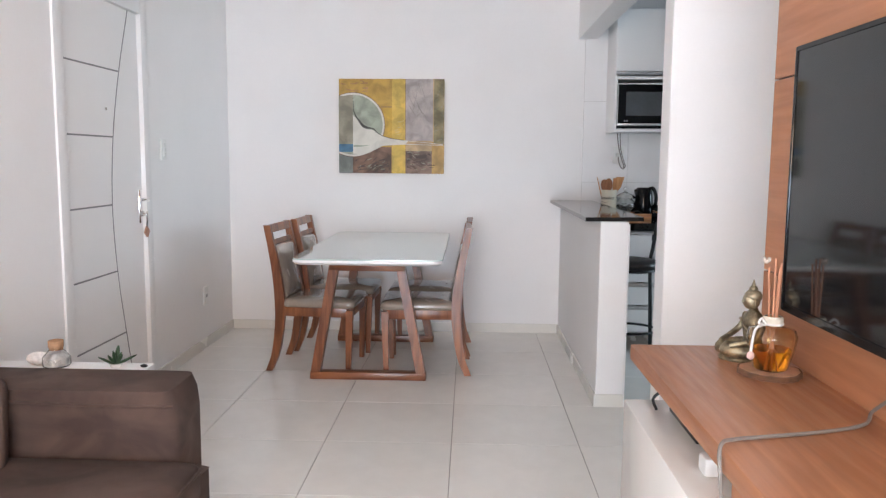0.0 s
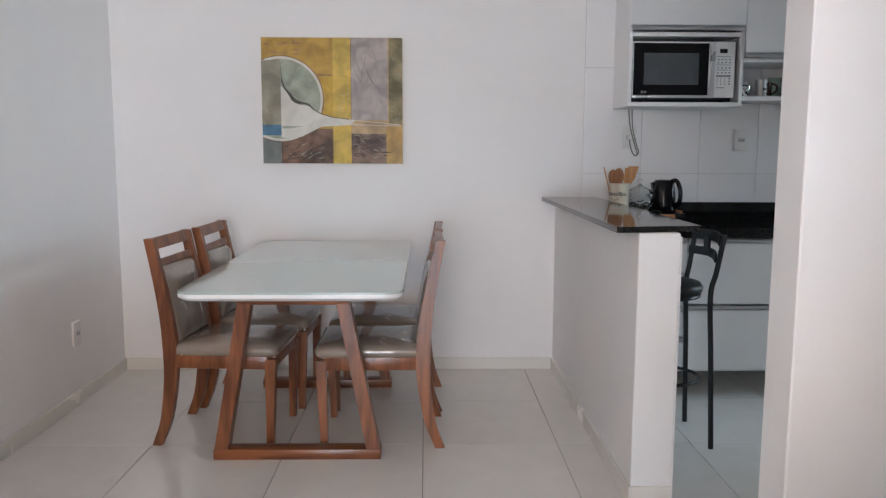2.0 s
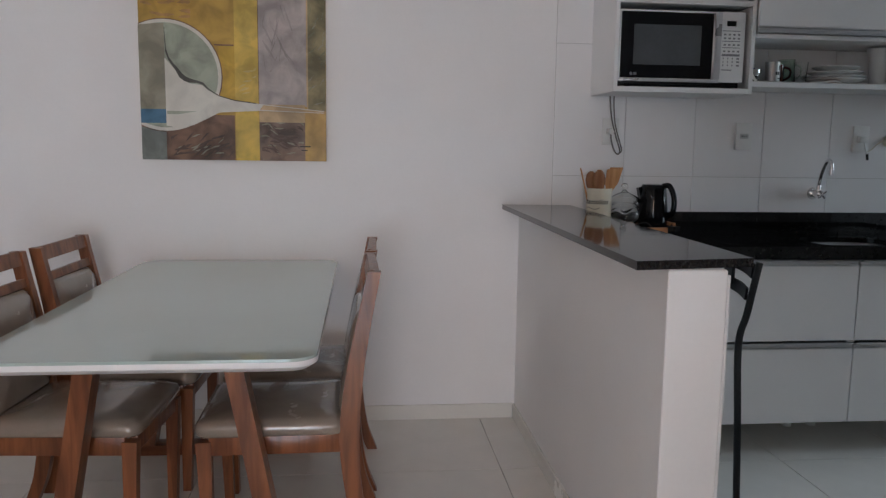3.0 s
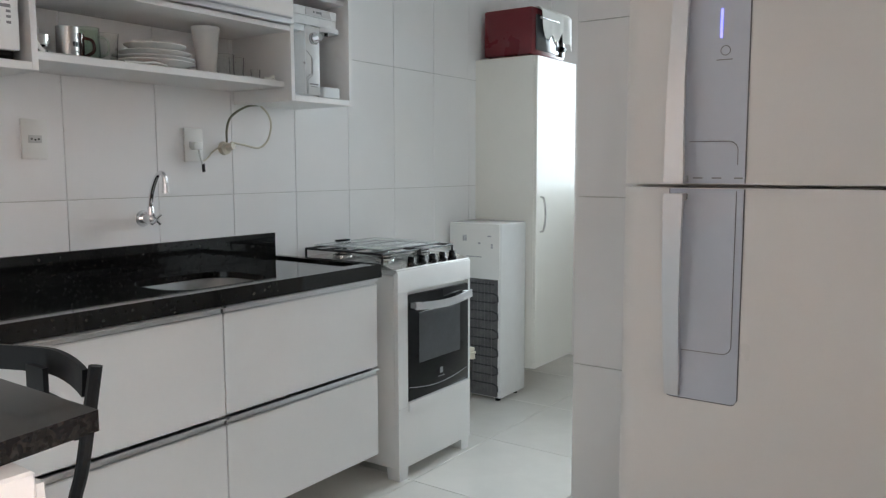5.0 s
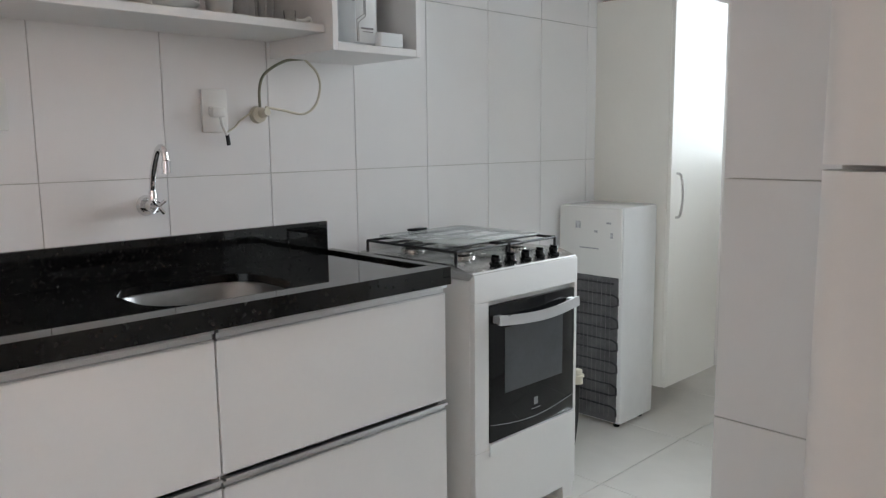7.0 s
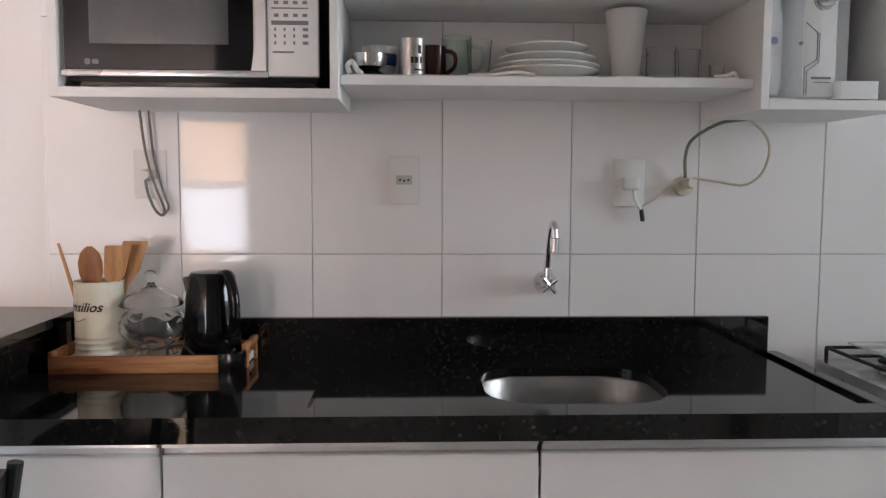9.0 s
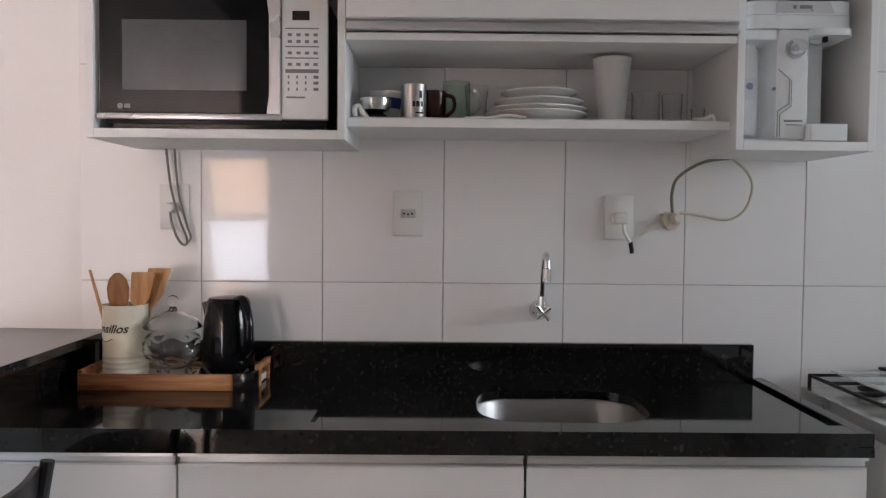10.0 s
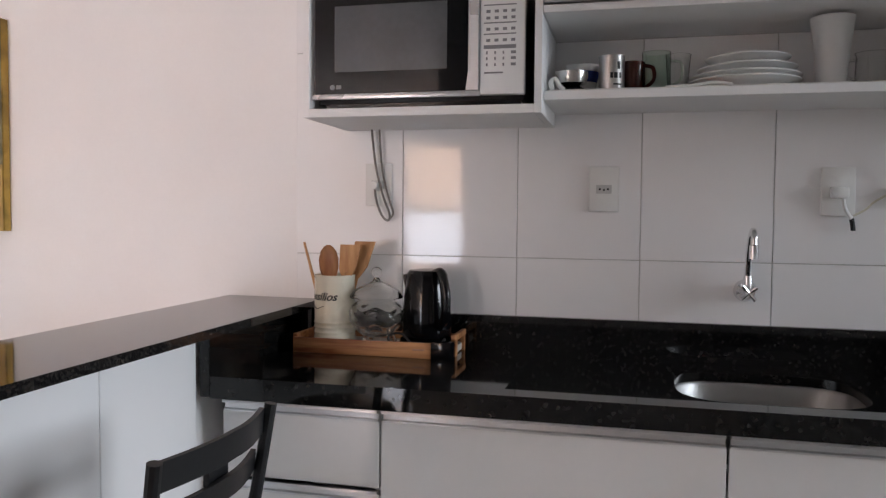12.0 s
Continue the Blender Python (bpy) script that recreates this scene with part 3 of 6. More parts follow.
OCHRE, YELLOW, MAUVE, OLIVE = pigment("ochre", (0.46, 0.285, 0.055)), pigment("yellow", (0.62, 0.43, 0.085)), pigment("mauve", (0.42, 0.37, 0.35)), pigment("olive", (0.24, 0.20, 0.10), 0.45)
BROWN, GREYB, SAND, OFFW = pigment("brown", (0.17, 0.095, 0.06), 0.5), pigment("blue_grey", (0.19, 0.21, 0.19)), pigment("sand", (0.50, 0.36, 0.20)), pigment("off_white", (0.66, 0.64, 0.57), 0.1)
SAGE, GREYG, TEAL, PLUM, AMBER = pigment("sage", (0.33, 0.36, 0.28)), pigment("warm_grey", (0.28, 0.26, 0.19)), pigment("blue", (0.06, 0.15, 0.24)), pigment("plum", (0.18, 0.12, 0.09), 0.6), pigment("amber", (0.46, 0.29, 0.09))
part("canvas", Shape().box(PCX0, PCX1, YB - 0.032, YB - 0.002, PZ0, PZ1, 0.002, 1), OCHRE, painting)
layer = 0


def stroke(poly, material, name="patch"):
    """A flat field of paint; u to the right and v down over the canvas, 0 to 1."""
    global layer
    layer += 1
    y = YB - 0.032 - 0.0006 * layer
    part(name, Shape().prism([(PCX0 + u * (PCX1 - PCX0), PZ1 - v * (PZ1 - PZ0)) for u, v in poly], y, y + 0.0012), material, painting)


rect = lambda a, b, c, d: [(a, c), (b, c), (b, d), (a, d)]
stroke(rect(0.0, 0.5, 0.72, 1), BROWN)
stroke(rect(0.42, 0.51, 0.30, 0.66), pigment("deep_yellow", (0.54, 0.34, 0.05)))
stroke(rect(0.505, 0.632, 0, 1), YELLOW)
stroke(rect(0.632, 0.895, 0, 0.66), MAUVE)
stroke(rect(0.632, 0.635, 0, 0.66), BROWN)
stroke(rect(0.894, 0.903, 0, 0.67), SAND)
stroke(rect(0.903, 1.0, 0, 0.69), OLIVE)
stroke(rect(0.635, 0.885, 0.65, 0.78), SAND)
stroke(rect(0.635, 0.885, 0.76, 1.0), PLUM)
stroke(rect(0.885, 1.0, 0.685, 1.0), AMBER)
stroke(rect(0.0, 0.132, 0.80, 1.0), GREYB)
CU, CV, RU, RV = 0.135, 0.485, 0.30, 0.337
disc = lambda k: [(CU + RU * k * math.cos(a), CV + RV * k * math.sin(a)) for a in (math.pi * j / 28 for j in range(-22, 23)) if CU + RU * k * math.cos(a) > -0.0]
lim = lambda k: [(0.0, CV - RV * k * math.sqrt(max(0, 1 - (CU / (RU * k)) ** 2)))] + disc(k) + [(0.0, CV + RV * k * math.sqrt(max(0, 1 - (CU / (RU * k)) ** 2)))]
stroke(lim(1.018), BROWN, "outline")
stroke(lim(1.0), OFFW, "bowl")
stroke(lim(0.94), SAGE, "bowl_inside")
stroke([(0.0, 0.185), (0.135, 0.17), (0.135, 0.70), (0.0, 0.70)], GREYG)
stroke(rect(0.0, 0.135, 0.69, 0.775), TEAL)
stroke([(0.135, 0.38), (0.19, 0.45), (0.22, 0.50), (0.26, 0.53), (0.33, 0.54), (0.42, 0.605), (0.52, 0.635), (0.66, 0.65), (0.99, 0.685), (0.99, 0.70), (0.64, 0.69), (0.42, 0.705), (0.36, 0.74), (0.28, 0.785), (0.18, 0.80), (0.135, 0.79)], OFFW, "spout")
CRACK = pigment("charcoal", (0.07, 0.068, 0.055), 0.4)
spine = [(0.137, 0.20), (0.139, 0.27), (0.142, 0.34), (0.155, 0.385), (0.175, 0.42), (0.195, 0.45), (0.215, 0.49), (0.24, 0.512), (0.27, 0.522), (0.305, 0.525), (0.335, 0.535), (0.36, 0.565), (0.42, 0.605), (0.50, 0.630), (0.62, 0.647)]
jag = random.Random(4)
thick = [0.004 + 0.016 * min(1, max(0, math.sin(math.pi * k / 12))) * jag.uniform(0.5, 1.2) for k in range(len(spine))]
for k in range(len(spine) - 1):
    (u0, v0), (u1, v1), a, b = spine[k], spine[k + 1], thick[k], thick[k + 1]
    stroke([(u0 + a * 0.3, v0 - a), (u1 + b * 0.3, v1 - b), (u1 - b * 0.2, v1 + b * 0.25), (u0 - a * 0.2, v0 + a * 0.25)], CRACK, "crack")
    layer -= 1
layer += 1
stroke([(0.14, 0.70), (0.30, 0.70), (0.20, 0.72), (0.14, 0.72)], SAGE)


# loose brush marks: short bent ribbons close in colour to the field they lie on
RUST, PALEY, MOSS, DEEP = pigment("rust", (0.36, 0.20, 0.07), 0.4), pigment("pale_yellow", (0.60, 0.46, 0.16)), pigment("moss", (0.19, 0.18, 0.10), 0.4), pigment("deep_brown", (0.10, 0.062, 0.045), 0.4)
MGREY = pigment("mauve_grey", (0.34, 0.30, 0.285))
brush = random.Random(12)


def ribbons(count, u0, u1, v0, v1, slant, length, width, material):
    for _ in range(count):
        u, v, a = brush.uniform(u0, u1), brush.uniform(v0, v1), slant + brush.uniform(-0.5, 0.5)
        n, top, low = 6, [], []
        for i in range(n + 1):
            t = i / n
            x, y = u + length * (t - 0.5) * math.cos(a), v + length * (t - 0.5) * math.sin(a) + 0.003 * math.sin(t * 5 + u * 40)
            w = width * (0.25 + math.sin(math.pi * t)) * brush.uniform(0.6, 1.3)
            top.append((min(u1, max(u0, x)), min(v1, max(v0, y - w))))
            low.append((min(u1, max(u0, x)), min(v1, max(v0, y + w)) + 0.001))
        stroke(top + low[::-1], material, "brush_mark")


for _args in ((14, 0.66, 0.86, 0.05, 0.45, 1.5, 0.16, 0.012, MGREY), (16, 0.905, 0.998, 0.02, 0.66, 2.0, 0.07, 0.004, MOSS), (10, 0.905, 0.998, 0.02, 0.66, 2.2, 0.05, 0.003, GREYG), (26, 0.65, 0.875, 0.78, 0.95, 0.3, 0.06, 0.005, DEEP), (12, 0.64, 0.88, 0.76, 0.96, 0.3, 0.05, 0.004, GREYG), (22, 0.16, 0.495, 0.83, 0.98, -0.5, 0.08, 0.006, DEEP), (12, 0.18, 0.44, 0.84, 0.97, -0.5, 0.06, 0.004, GREYG), (8, 0.515, 0.625, 0.42, 0.60, -0.7, 0.05, 0.004, PALEY), (9, 0.02, 0.28, 0.02, 0.14, 0.1, 0.09, 0.007, RUST), (8, 0.68, 0.85, 0.12, 0.50, 1.5, 0.10, 0.006, MGREY)):
    ribbons(*_args)
    layer -= _args[0] - 1
stroke([(0.66, 0.655), (0.99, 0.690), (0.99, 0.697), (0.64, 0.684)], SAND, "spout_end")
stroke(rect(0.40, 0.505, 0.292, 0.300), BROWN, "outline")
stroke(rect(0.855, 0.915, 0.905, 0.912), INK, "signature")
stroke(rect(0.865, 0.90, 0.93, 0.935), INK, "signature")

# ---- bar counter and worktop ----
bar = thing("bar_counter", (0.79, 5.09, 1.019), "polished dark grey granite bar top on the half wall", "counter")
part("slab", Shape().prism([(0.632, BY + 0.0), (0.952, BY + 0.05), (0.952, YB - 0.012), (0.632, YB - 0.001)], 1.0190, 1.041, "z").soft(0.003), GRANITE2, bar)
WZ, WY0, WX0, WX1 = 0.915, 5.412, 0.905, 2.808
work = thing("worktop", (1.86, 5.7, 0.86), "polished black granite worktop with a raised rim and sink", "worktop")
SX0, SX1, SY0, SY1 = 1.975, 2.385, 5.522, 5.848
RX0, RX1, RY0 = 1.60, 2.775, 5.475
slab = Shape()
slab.box(WX0, RX0, WY0, YT, WZ - 0.03, WZ).box(RX1, WX1, WY0, YT, WZ - 0.03, WZ, 0.002, 1).box(RX0, RX1, WY0, RY0, WZ - 0.03, WZ)
slab.box(WX0, WX1, WY0, WY0 + 0.02, WZ - 0.052, WZ - 0.0301).box(WX1 - 0.02, WX1, WY0 + 0.02, YT, WZ - 0.052, WZ - 0.0301)
part("slab", slab, GRANITE, work)
# sunk wet area with an oval cut-out
inner = [(x, y) for x, y in rounded(SX0, SX1, SY0, SY1, 0.11, 7)]
wet = bmesh.new()
outer_pts = []
cx, cy = (SX0 + SX1) / 2, (SY0 + SY1) / 2
for x, y in inner:
    dx, dy = x - cx, y - cy
    k = min(((RX1 if dx > 0 else RX0) - cx) / dx if abs(dx) > 1e-6 else 1e9, ((YT if dy > 0 else RY0) - cy) / dy if abs(dy) > 1e-6 else 1e9)
    outer_pts.append((cx + dx * k, cy + dy * k))
for c in ((RX0, RY0), (RX1, RY0), (RX0, YT), (RX1, YT)):
    j = min(range(len(outer_pts)), key=lambda i: (outer_pts[i][0] - c[0]) ** 2 + (outer_pts[i][1] - c[1]) ** 2)
    outer_pts[j] = c
W2 = WZ - 0.010
ring_o = [wet.verts.new((x, y, W2)) for x, y in outer_pts]
ring_i = [wet.verts.new((x, y, W2)) for x, y in inner]
ring_d = [wet.verts.new((x, y, W2 - 0.022)) for x, y in inner]
for i in range(len(inner)):
    j = (i + 1) % len(inner)
    wet.faces.new((ring_o[i], ring_o[j], ring_i[j], ring_i[i]))
    wet.faces.new((ring_i[i], ring_i[j], ring_d[j], ring_d[i]))
part("wet_area", wet, GRANITE, work)
bowl = Shape().rings([[(cx + (x - cx) * k, cy + (y - cy) * k, W2 - d) for x, y in inner] for k, d in ((1.03, 0.0222), (1.0, 0.03), (0.97, 0.10), (0.90, 0.14), (0.6, 0.15), (0.06, 0.155))], cap=False)
sink = part("sink_bowl", bowl, BASIN, work, "brushed stainless steel bowl", angle=60)
part("drain", Shape().lathe([(0.04, 0), (0.04, 0.003), (0.03, 0.004), (0.02, 0.001)], (cx, cy, W2 - 0.154), 20), CHROME, sink)
part("backsplash", Shape().box(WX0 + 0.02, 2.774, YT - 0.022, YT, WZ - 0.0102, 1.013, 0.002, 1), GRANITE, work)
part("side_splash", Shape().box(BX1 + 0.014, BX1 + 0.042, WY0, YT, WZ - 0.05, 1.0125, 0.002, 1), GRANITE, work)

# ---- base cabinets ----
CY = 5.437


def base_unit(x0, x1, fronts, label):
    u = thing("base_cabinet", ((x0 + x1) / 2, 5.70, 0.0), label, "cabinet", "base cabinets under the worktop")
    t = 0.016
    high = lambda x: 0.735 if SX0 - 0.03 < x < SX1 + 0.03 else 0.862  # panels stop under the sink
    part("body", Shape().box(x0, x0 + t, CY + 0.02, YT - 0.03, 0.14, high(x0)).box(x1 - t, x1, CY + 0.02, YT - 0.03, 0.14, high(x1)).box(x0 + t, x1 - t, CY + 0.02, YT - 0.03, 0.14, 0.156).box(x0 + t, x1 - t, YT - 0.04, YT - 0.03, 0.156, 0.862), MDF, u)
    for z0, z1 in fronts:
        d = part("drawer_front", Shape().box(x0 + 0.0008, x1 - 0.0008, CY, CY + 0.018, z0 + 0.002, z1 - 0.030, 0.001, 1), MDF, u)
        h = part("handle", Shape().prism([(CY - 0.002, z1 - 0.030), (CY + 0.018, z1 - 0.030), (CY + 0.018, z1 - 0.006), (CY - 0.008, z1 - 0.002), (CY - 0.010, z1 - 0.008), (CY + 0.006, z1 - 0.013), (CY + 0.006, z1 - 0.024), (CY - 0.002, z1 - 0.026)], x0 + 0.003, x1 - 0.003, "x"), ALU, d, "long aluminium grip profile")
    for x in (x0 + 0.06, x1 - 0.06):
        for y in (CY + 0.36, YT - 0.09):
            part("leg", Shape().lathe([(0.022, 0), (0.022, 0.01), (0.016, 0.02), (0.016, 0.12), (0.028, 0.14)], (x, y, 0), 14), WHITEP, u)
    return u


base_unit(0.925, 1.319, ((0.15, 0.332), (0.334, 0.495), (0.497, 0.672), (0.674, 0.860)), "narrow white base cabinet with four drawers")
base_unit(1.323, 2.067, ((0.15, 0.503), (0.507, 0.860)), "white base cabinet with two deep drawers")
base_unit(2.071, 2.808, ((0.15, 0.503), (0.507, 0.860)), "white base cabinet with two deep drawers beside the stove")

# ---- wall cabinets ----
UY, UB, UT = 5.655, YT, 2.40


def carcass(u, x0, x1, z0, z1, t=0.018, back=None):
    part("side_panel", Shape().box(x0, x0 + t, UY, UB, z0, z1, 0.001, 1), MDF, u)
    part("side_panel", Shape().box(x1 - t, x1, UY, UB, z0, z1, 0.001, 1), MDF, u)
    part("bottom_panel", Shape().box(x0 + t, x1 - t, UY, UB, z0, z0 + 0.022, 0.001, 1), MDF, u)
    part("top_panel", Shape().box(x0 + t, x1 - t, UY, UB, z1 - t, z1, 0.001, 1), MDF, u)


def flap(u, x0, x1, z0, z1):
    d = part("door", Shape().box(x0, x1, UY - 0.019, UY - 0.001, z0 + 0.028, z1, 0.001, 1), MDF, u)
    part("handle", Shape().prism([(UY - 0.019, z0 + 0.028), (UY - 0.001, z0 + 0.028), (UY - 0.001, z0), (UY - 0.026, z0), (UY - 0.027, z0 + 0.004), (UY - 0.010, z0 + 0.008), (UY - 0.010, z0 + 0.020), (UY - 0.019, z0 + 0.024)], x0, x1, "x"), ALU, d, "long aluminium grip profile")


mw_unit = thing("wall_cabinet", (1.35, 5.82, 1.550), "white wall cabinet with an open microwave niche", "cabinet", "wall cabinets over the worktop")
carcass(mw_unit, 1.034, 1.652, 1.550, UT)
part("shelf", Shape().box(1.052, 1.634, UY, UB, 1.918, 1.94, 0.001, 1), MDF, mw_unit)
flap(mw_unit, 1.036, 1.650, 1.948, UT)
mid = thing("wall_cabinet", (2.12, 5.82, 1.573), "white wall cabinet with a flap door over an open shelf", "cabinet", "wall cabinets over the worktop")
part("shelf", Shape().box(1.654, 2.588, UY + 0.035, UB, 1.585, 1.606, 0.001, 1), MDF, mid)
part("bottom_panel", Shape().box(1.654, 2.588, UY, UB, 1.787, 1.805, 0.001, 1), MDF, mid)
part("top_panel", Shape().box(1.654, 2.588, UY, UB, UT - 0.018, UT, 0.001, 1), MDF, mid)
part("back_panel", Shape().box(1.654, 2.588, UB - 0.006, UB - 0.001, 1.806, UT - 0.019), MDF, mid)
flap(mid, 1.656, 2.586, 1.808, UT)
pur_unit = thing("wall_cabinet", (2.76, 5.82, 1.534), "white open wall cabinet holding a water purifier", "cabinet", "wall cabinets over the worktop")
carcass(pur_unit, 2.590, 2.926, 1.534, UT)
part("shelf", Shape().box(2.61, 2.912, UY + 0.02, UB, 1.93, 1.948, 0.001, 1), MDF, pur_unit)
flap(pur_unit, 2.594, 2.928, 1.96, UT)


def ball(sh, c, rx, ry=None, rz=None, seg=16, n=9):
    ry, rz = ry or rx, rz or rx
    return sh.rings([[(c[0] + rx * math.sin(b) * math.cos(a), c[1] + ry * math.sin(b) * math.sin(a), c[2] - rz * math.cos(b)) for a in (2 * math.pi * j / seg for j in range(seg))] for b in (0.05 + (math.pi - 0.1) * i / n for i in range(n + 1))])


def vessel(sh, prof, thick, c, seg=28):
    """A hollow turned body: outer profile up, inner profile down."""
    inner = [(max(r - thick, 0.001), h if i else h + thick) for i, (r, h) in enumerate(prof)]
    return sh.lathe(prof + list(reversed(inner)), c, seg)


# ---- microwave ----
mw = thing("microwave", (1.34, 5.80, 1.572), "white microwave with a dark glass door in the wall cabinet", "microwave")
MX0, MX1, MY, MZ0, MZ1 = 1.060, 1.609, 5.668, 1.598, 1.893
part("body", Shape().box(MX0 + 0.004, MX1 - 0.004, MY + 0.022, 5.965, MZ0 - 0.012, MZ1 - 0.002, 0.004), BLACKM, mw, "dark metal casing")
mdoor = part("door", Shape().box(MX0, 1.498, MY, MY + 0.021, MZ0, MZ1, 0.004), ENAMEL, mw)
part("glass", Shape().box(MX0 + 0.003, 1.468, MY - 0.003, MY - 0.0003, MZ0 + 0.012, MZ1 - 0.009, 0.001, 1), OVENGL, mdoor, "black glass")
part("window", Shape().box(1.118, 1.415, MY - 0.0042, MY - 0.0032, 1.665, 1.832), WINGL, mdoor, "dark see-through window")
part("handle", Shape().prism([(1.466 + 0.012 * math.sin(math.pi * i / 10), MZ0 + 0.010 + 0.278 * i / 10) for i in range(11)] + [(1.497, MZ1 - 0.008), (1.497, MZ0 + 0.010)], MY - 0.020, MY - 0.0006).soft(0.003), SILVER, mdoor, "silver bar handle")
mpan = part("control_panel", Shape().box(1.4985, MX1, MY - 0.006, MY + 0.021, MZ0, MZ1, 0.004), ENAMEL, mw)
PFY = MY - 0.0062
part("display", Shape().box(1.525, 1.566, PFY - 0.001, PFY, 1.833, 1.855), SCREEN, mpan)
for z in (1.812, 1.769, 1.742):
    part("stripe", Shape().box(1.508, 1.588, PFY - 0.0006, PFY, z, z + 0.003), GREYP, mpan)
part("stripe", Shape().box(1.508, 1.588, PFY - 0.0006, PFY, 1.708, 1.717), GREYP, mpan)
for r, z in enumerate((1.798, 1.782, 1.755, 1.728, 1.698, 1.684, 1.669)):
    for k in range(4):
        x = 1.514 + k * 0.0205
        part("key", Shape().box(x, x + (0.010 if r < 4 else 0.004 + 0.008 * (k == 3)), PFY - 0.0006, PFY, z - 0.003, z + 0.004), GREYP, mpan)
part("stripe", Shape().box(1.510, 1.556, PFY - 0.0006, PFY, 1.648, 1.652), GREYP, mpan)
part("emblem", Shape().cyl((1.112, MY - 0.0034, 1.627), (1.112, MY - 0.0030, 1.627), 0.007).box(1.122, 1.136, MY - 0.0036, MY - 0.0030, 1.622, 1.632), GREYP, mdoor)
part("trim", Shape().box(MX0 - 0.002, 1.50, MY - 0.010, MY, MZ0 - 0.003, MZ0 + 0.010, 0.002), SILVER, mdoor)
part("base_plate", Shape().box(MX0 + 0.03, MX1 - 0.01, MY + 0.012, 5.95, MZ0 - 0.022, MZ0 - 0.0125), BLACK, mw)
for x in (1.11, 1.56):
    for y in (5.71, 5.92):
        part("foot", Shape().cyl((x, y, 1.572), (x, y, MZ0 - 0.0125), 0.012, seg=12), BLACK, mw)

# ---- water purifier ----
PUY = 5.70
PURW = mat("purifier_plastic", (0.80, 0.83, 0.84), 0.28, var=0.015)
pur = thing("water_purifier", (2.74, 5.80, 1.556), "white countertop water purifier with a round dial", "water purifier")
part("base", Shape().prism(rounded(2.622, 2.868, PUY + 0.004, PUY + 0.235, 0.012), 1.5575, 1.566, "z").soft(0.002), PURW, pur)
for x in (2.65, 2.84):
    for y in (PUY + 0.03, PUY + 0.21):
        part("foot", Shape().cyl((x, y, 1.556), (x, y, 1.558), 0.010, seg=12), BLACK, pur)
part("drip_tray", Shape().prism(rounded(2.772, 2.868, PUY - 0.032, PUY + 0.09, 0.008), 1.560, 1.600, "z").soft(0.003), PURW, pur)
col = part("column", Shape().box(2.700, 2.7755, PUY - 0.012, PUY + 0.22, 1.566, 1.8295, 0.004), PURW, pur)
part("back_panel", Shape().box(2.776, 2.850, PUY + 0.07, PUY + 0.22, 1.566, 1.812, 0.004), PURW, pur)
part("head", Shape().prism(rounded(2.618, 2.880, PUY - 0.020, PUY + 0.235, 0.030), 1.830, 1.862, "z").soft(0.006), PURW, pur)
part("head_rim", Shape().prism(rounded(2.772, 2.879, PUY - 0.034, PUY + 0.20, 0.030), 1.8125, 1.8295, "z").soft(0.005), PURW, pur)
part("head_cover", Shape().prism(rounded(2.618, 2.876, PUY - 0.024, PUY + 0.233, 0.028), 1.8625, 1.895, "z").soft(0.008), PURW, pur)
part("badge", Shape().prism([(2.690, 1.866), (2.828, 1.866), (2.818, 1.893), (2.690, 1.893)], PUY - 0.0262, PUY - 0.0242), SILVER, pur)
part("lettering", Shape().box(2.728, 2.736, PUY - 0.0272, PUY - 0.0263, 1.876, 1.884).box(2.744, 2.774, PUY - 0.0272, PUY - 0.0263, 1.876, 1.884), GREYP, pur)
part("button", Shape().lathe([(0.024, 0), (0.024, 0.006), (0.018, 0.010)], (2.73, PUY + 0.03, 1.8955), 20), PURW, pur)
dial = part("dial", Shape().cyl((2.742, PUY - 0.020, 1.783), (2.742, PUY - 0.0122, 1.783), 0.024, seg=28), SILVER, pur)
part("knob", Shape().cyl((2.746, PUY - 0.046, 1.785), (2.742, PUY - 0.0203, 1.783), 0.014, 0.018, 24), CHROME, dial)
part("nozzle", Shape().cyl((2.815, PUY - 0.010, 1.800), (2.815, PUY - 0.010, 1.8126), 0.007), BLACK, pur)
wnd = part("cartridge_bay", Shape().box(2.622, 2.6995, PUY + 0.10, PUY + 0.22, 1.566, 1.8295, 0.002).box(2.622, 2.6995, PUY - 0.008, PUY + 0.0995, 1.806, 1.8295, 0.002), PURW, pur)
part("cartridge", Shape().lathe([(0.016, 0), (0.024, 0.012), (0.024, 0.18), (0.018, 0.198), (0.018, 0.225)], (2.652, PUY + 0.05, 1.5785), 24), PURW, wnd, "pale filter cartridge")
part("cartridge_label", Shape().lathe([(0.0245, 0.085), (0.0245, 0.140)], (2.652, PUY + 0.05, 1.5785), 24, cap=False), mat("label_print", (0.66, 0.66, 0.74), 0.5), wnd)
part("emblem", Shape().cyl((2.648, PUY + 0.0245, 1.698), (2.648, PUY + 0.0252, 1.698), 0.009), BLUE, wnd)
cover = part("clear_cover", Shape().box(2.622, 2.6995, PUY - 0.008, PUY - 0.004, 1.567, 1.805), mat("clear_plastic", (0.9, 0.93, 0.95), 0.06, var=0, alpha=0.16), pur)
part("latch", Shape().cyl((2.693, PUY - 0.012, 1.686), (2.693, PUY - 0.008, 1.686), 0.004, seg=10), GREYP, cover)
LY = PUY - 0.0128
part("line", Shape().tube([(2.702, LY, 1.733), (2.730, LY, 1.710), (2.730, LY, 1.650), (2.702, LY, 1.632), (2.702, LY, 1.57)], 0.0012, 5), GREYP, col)
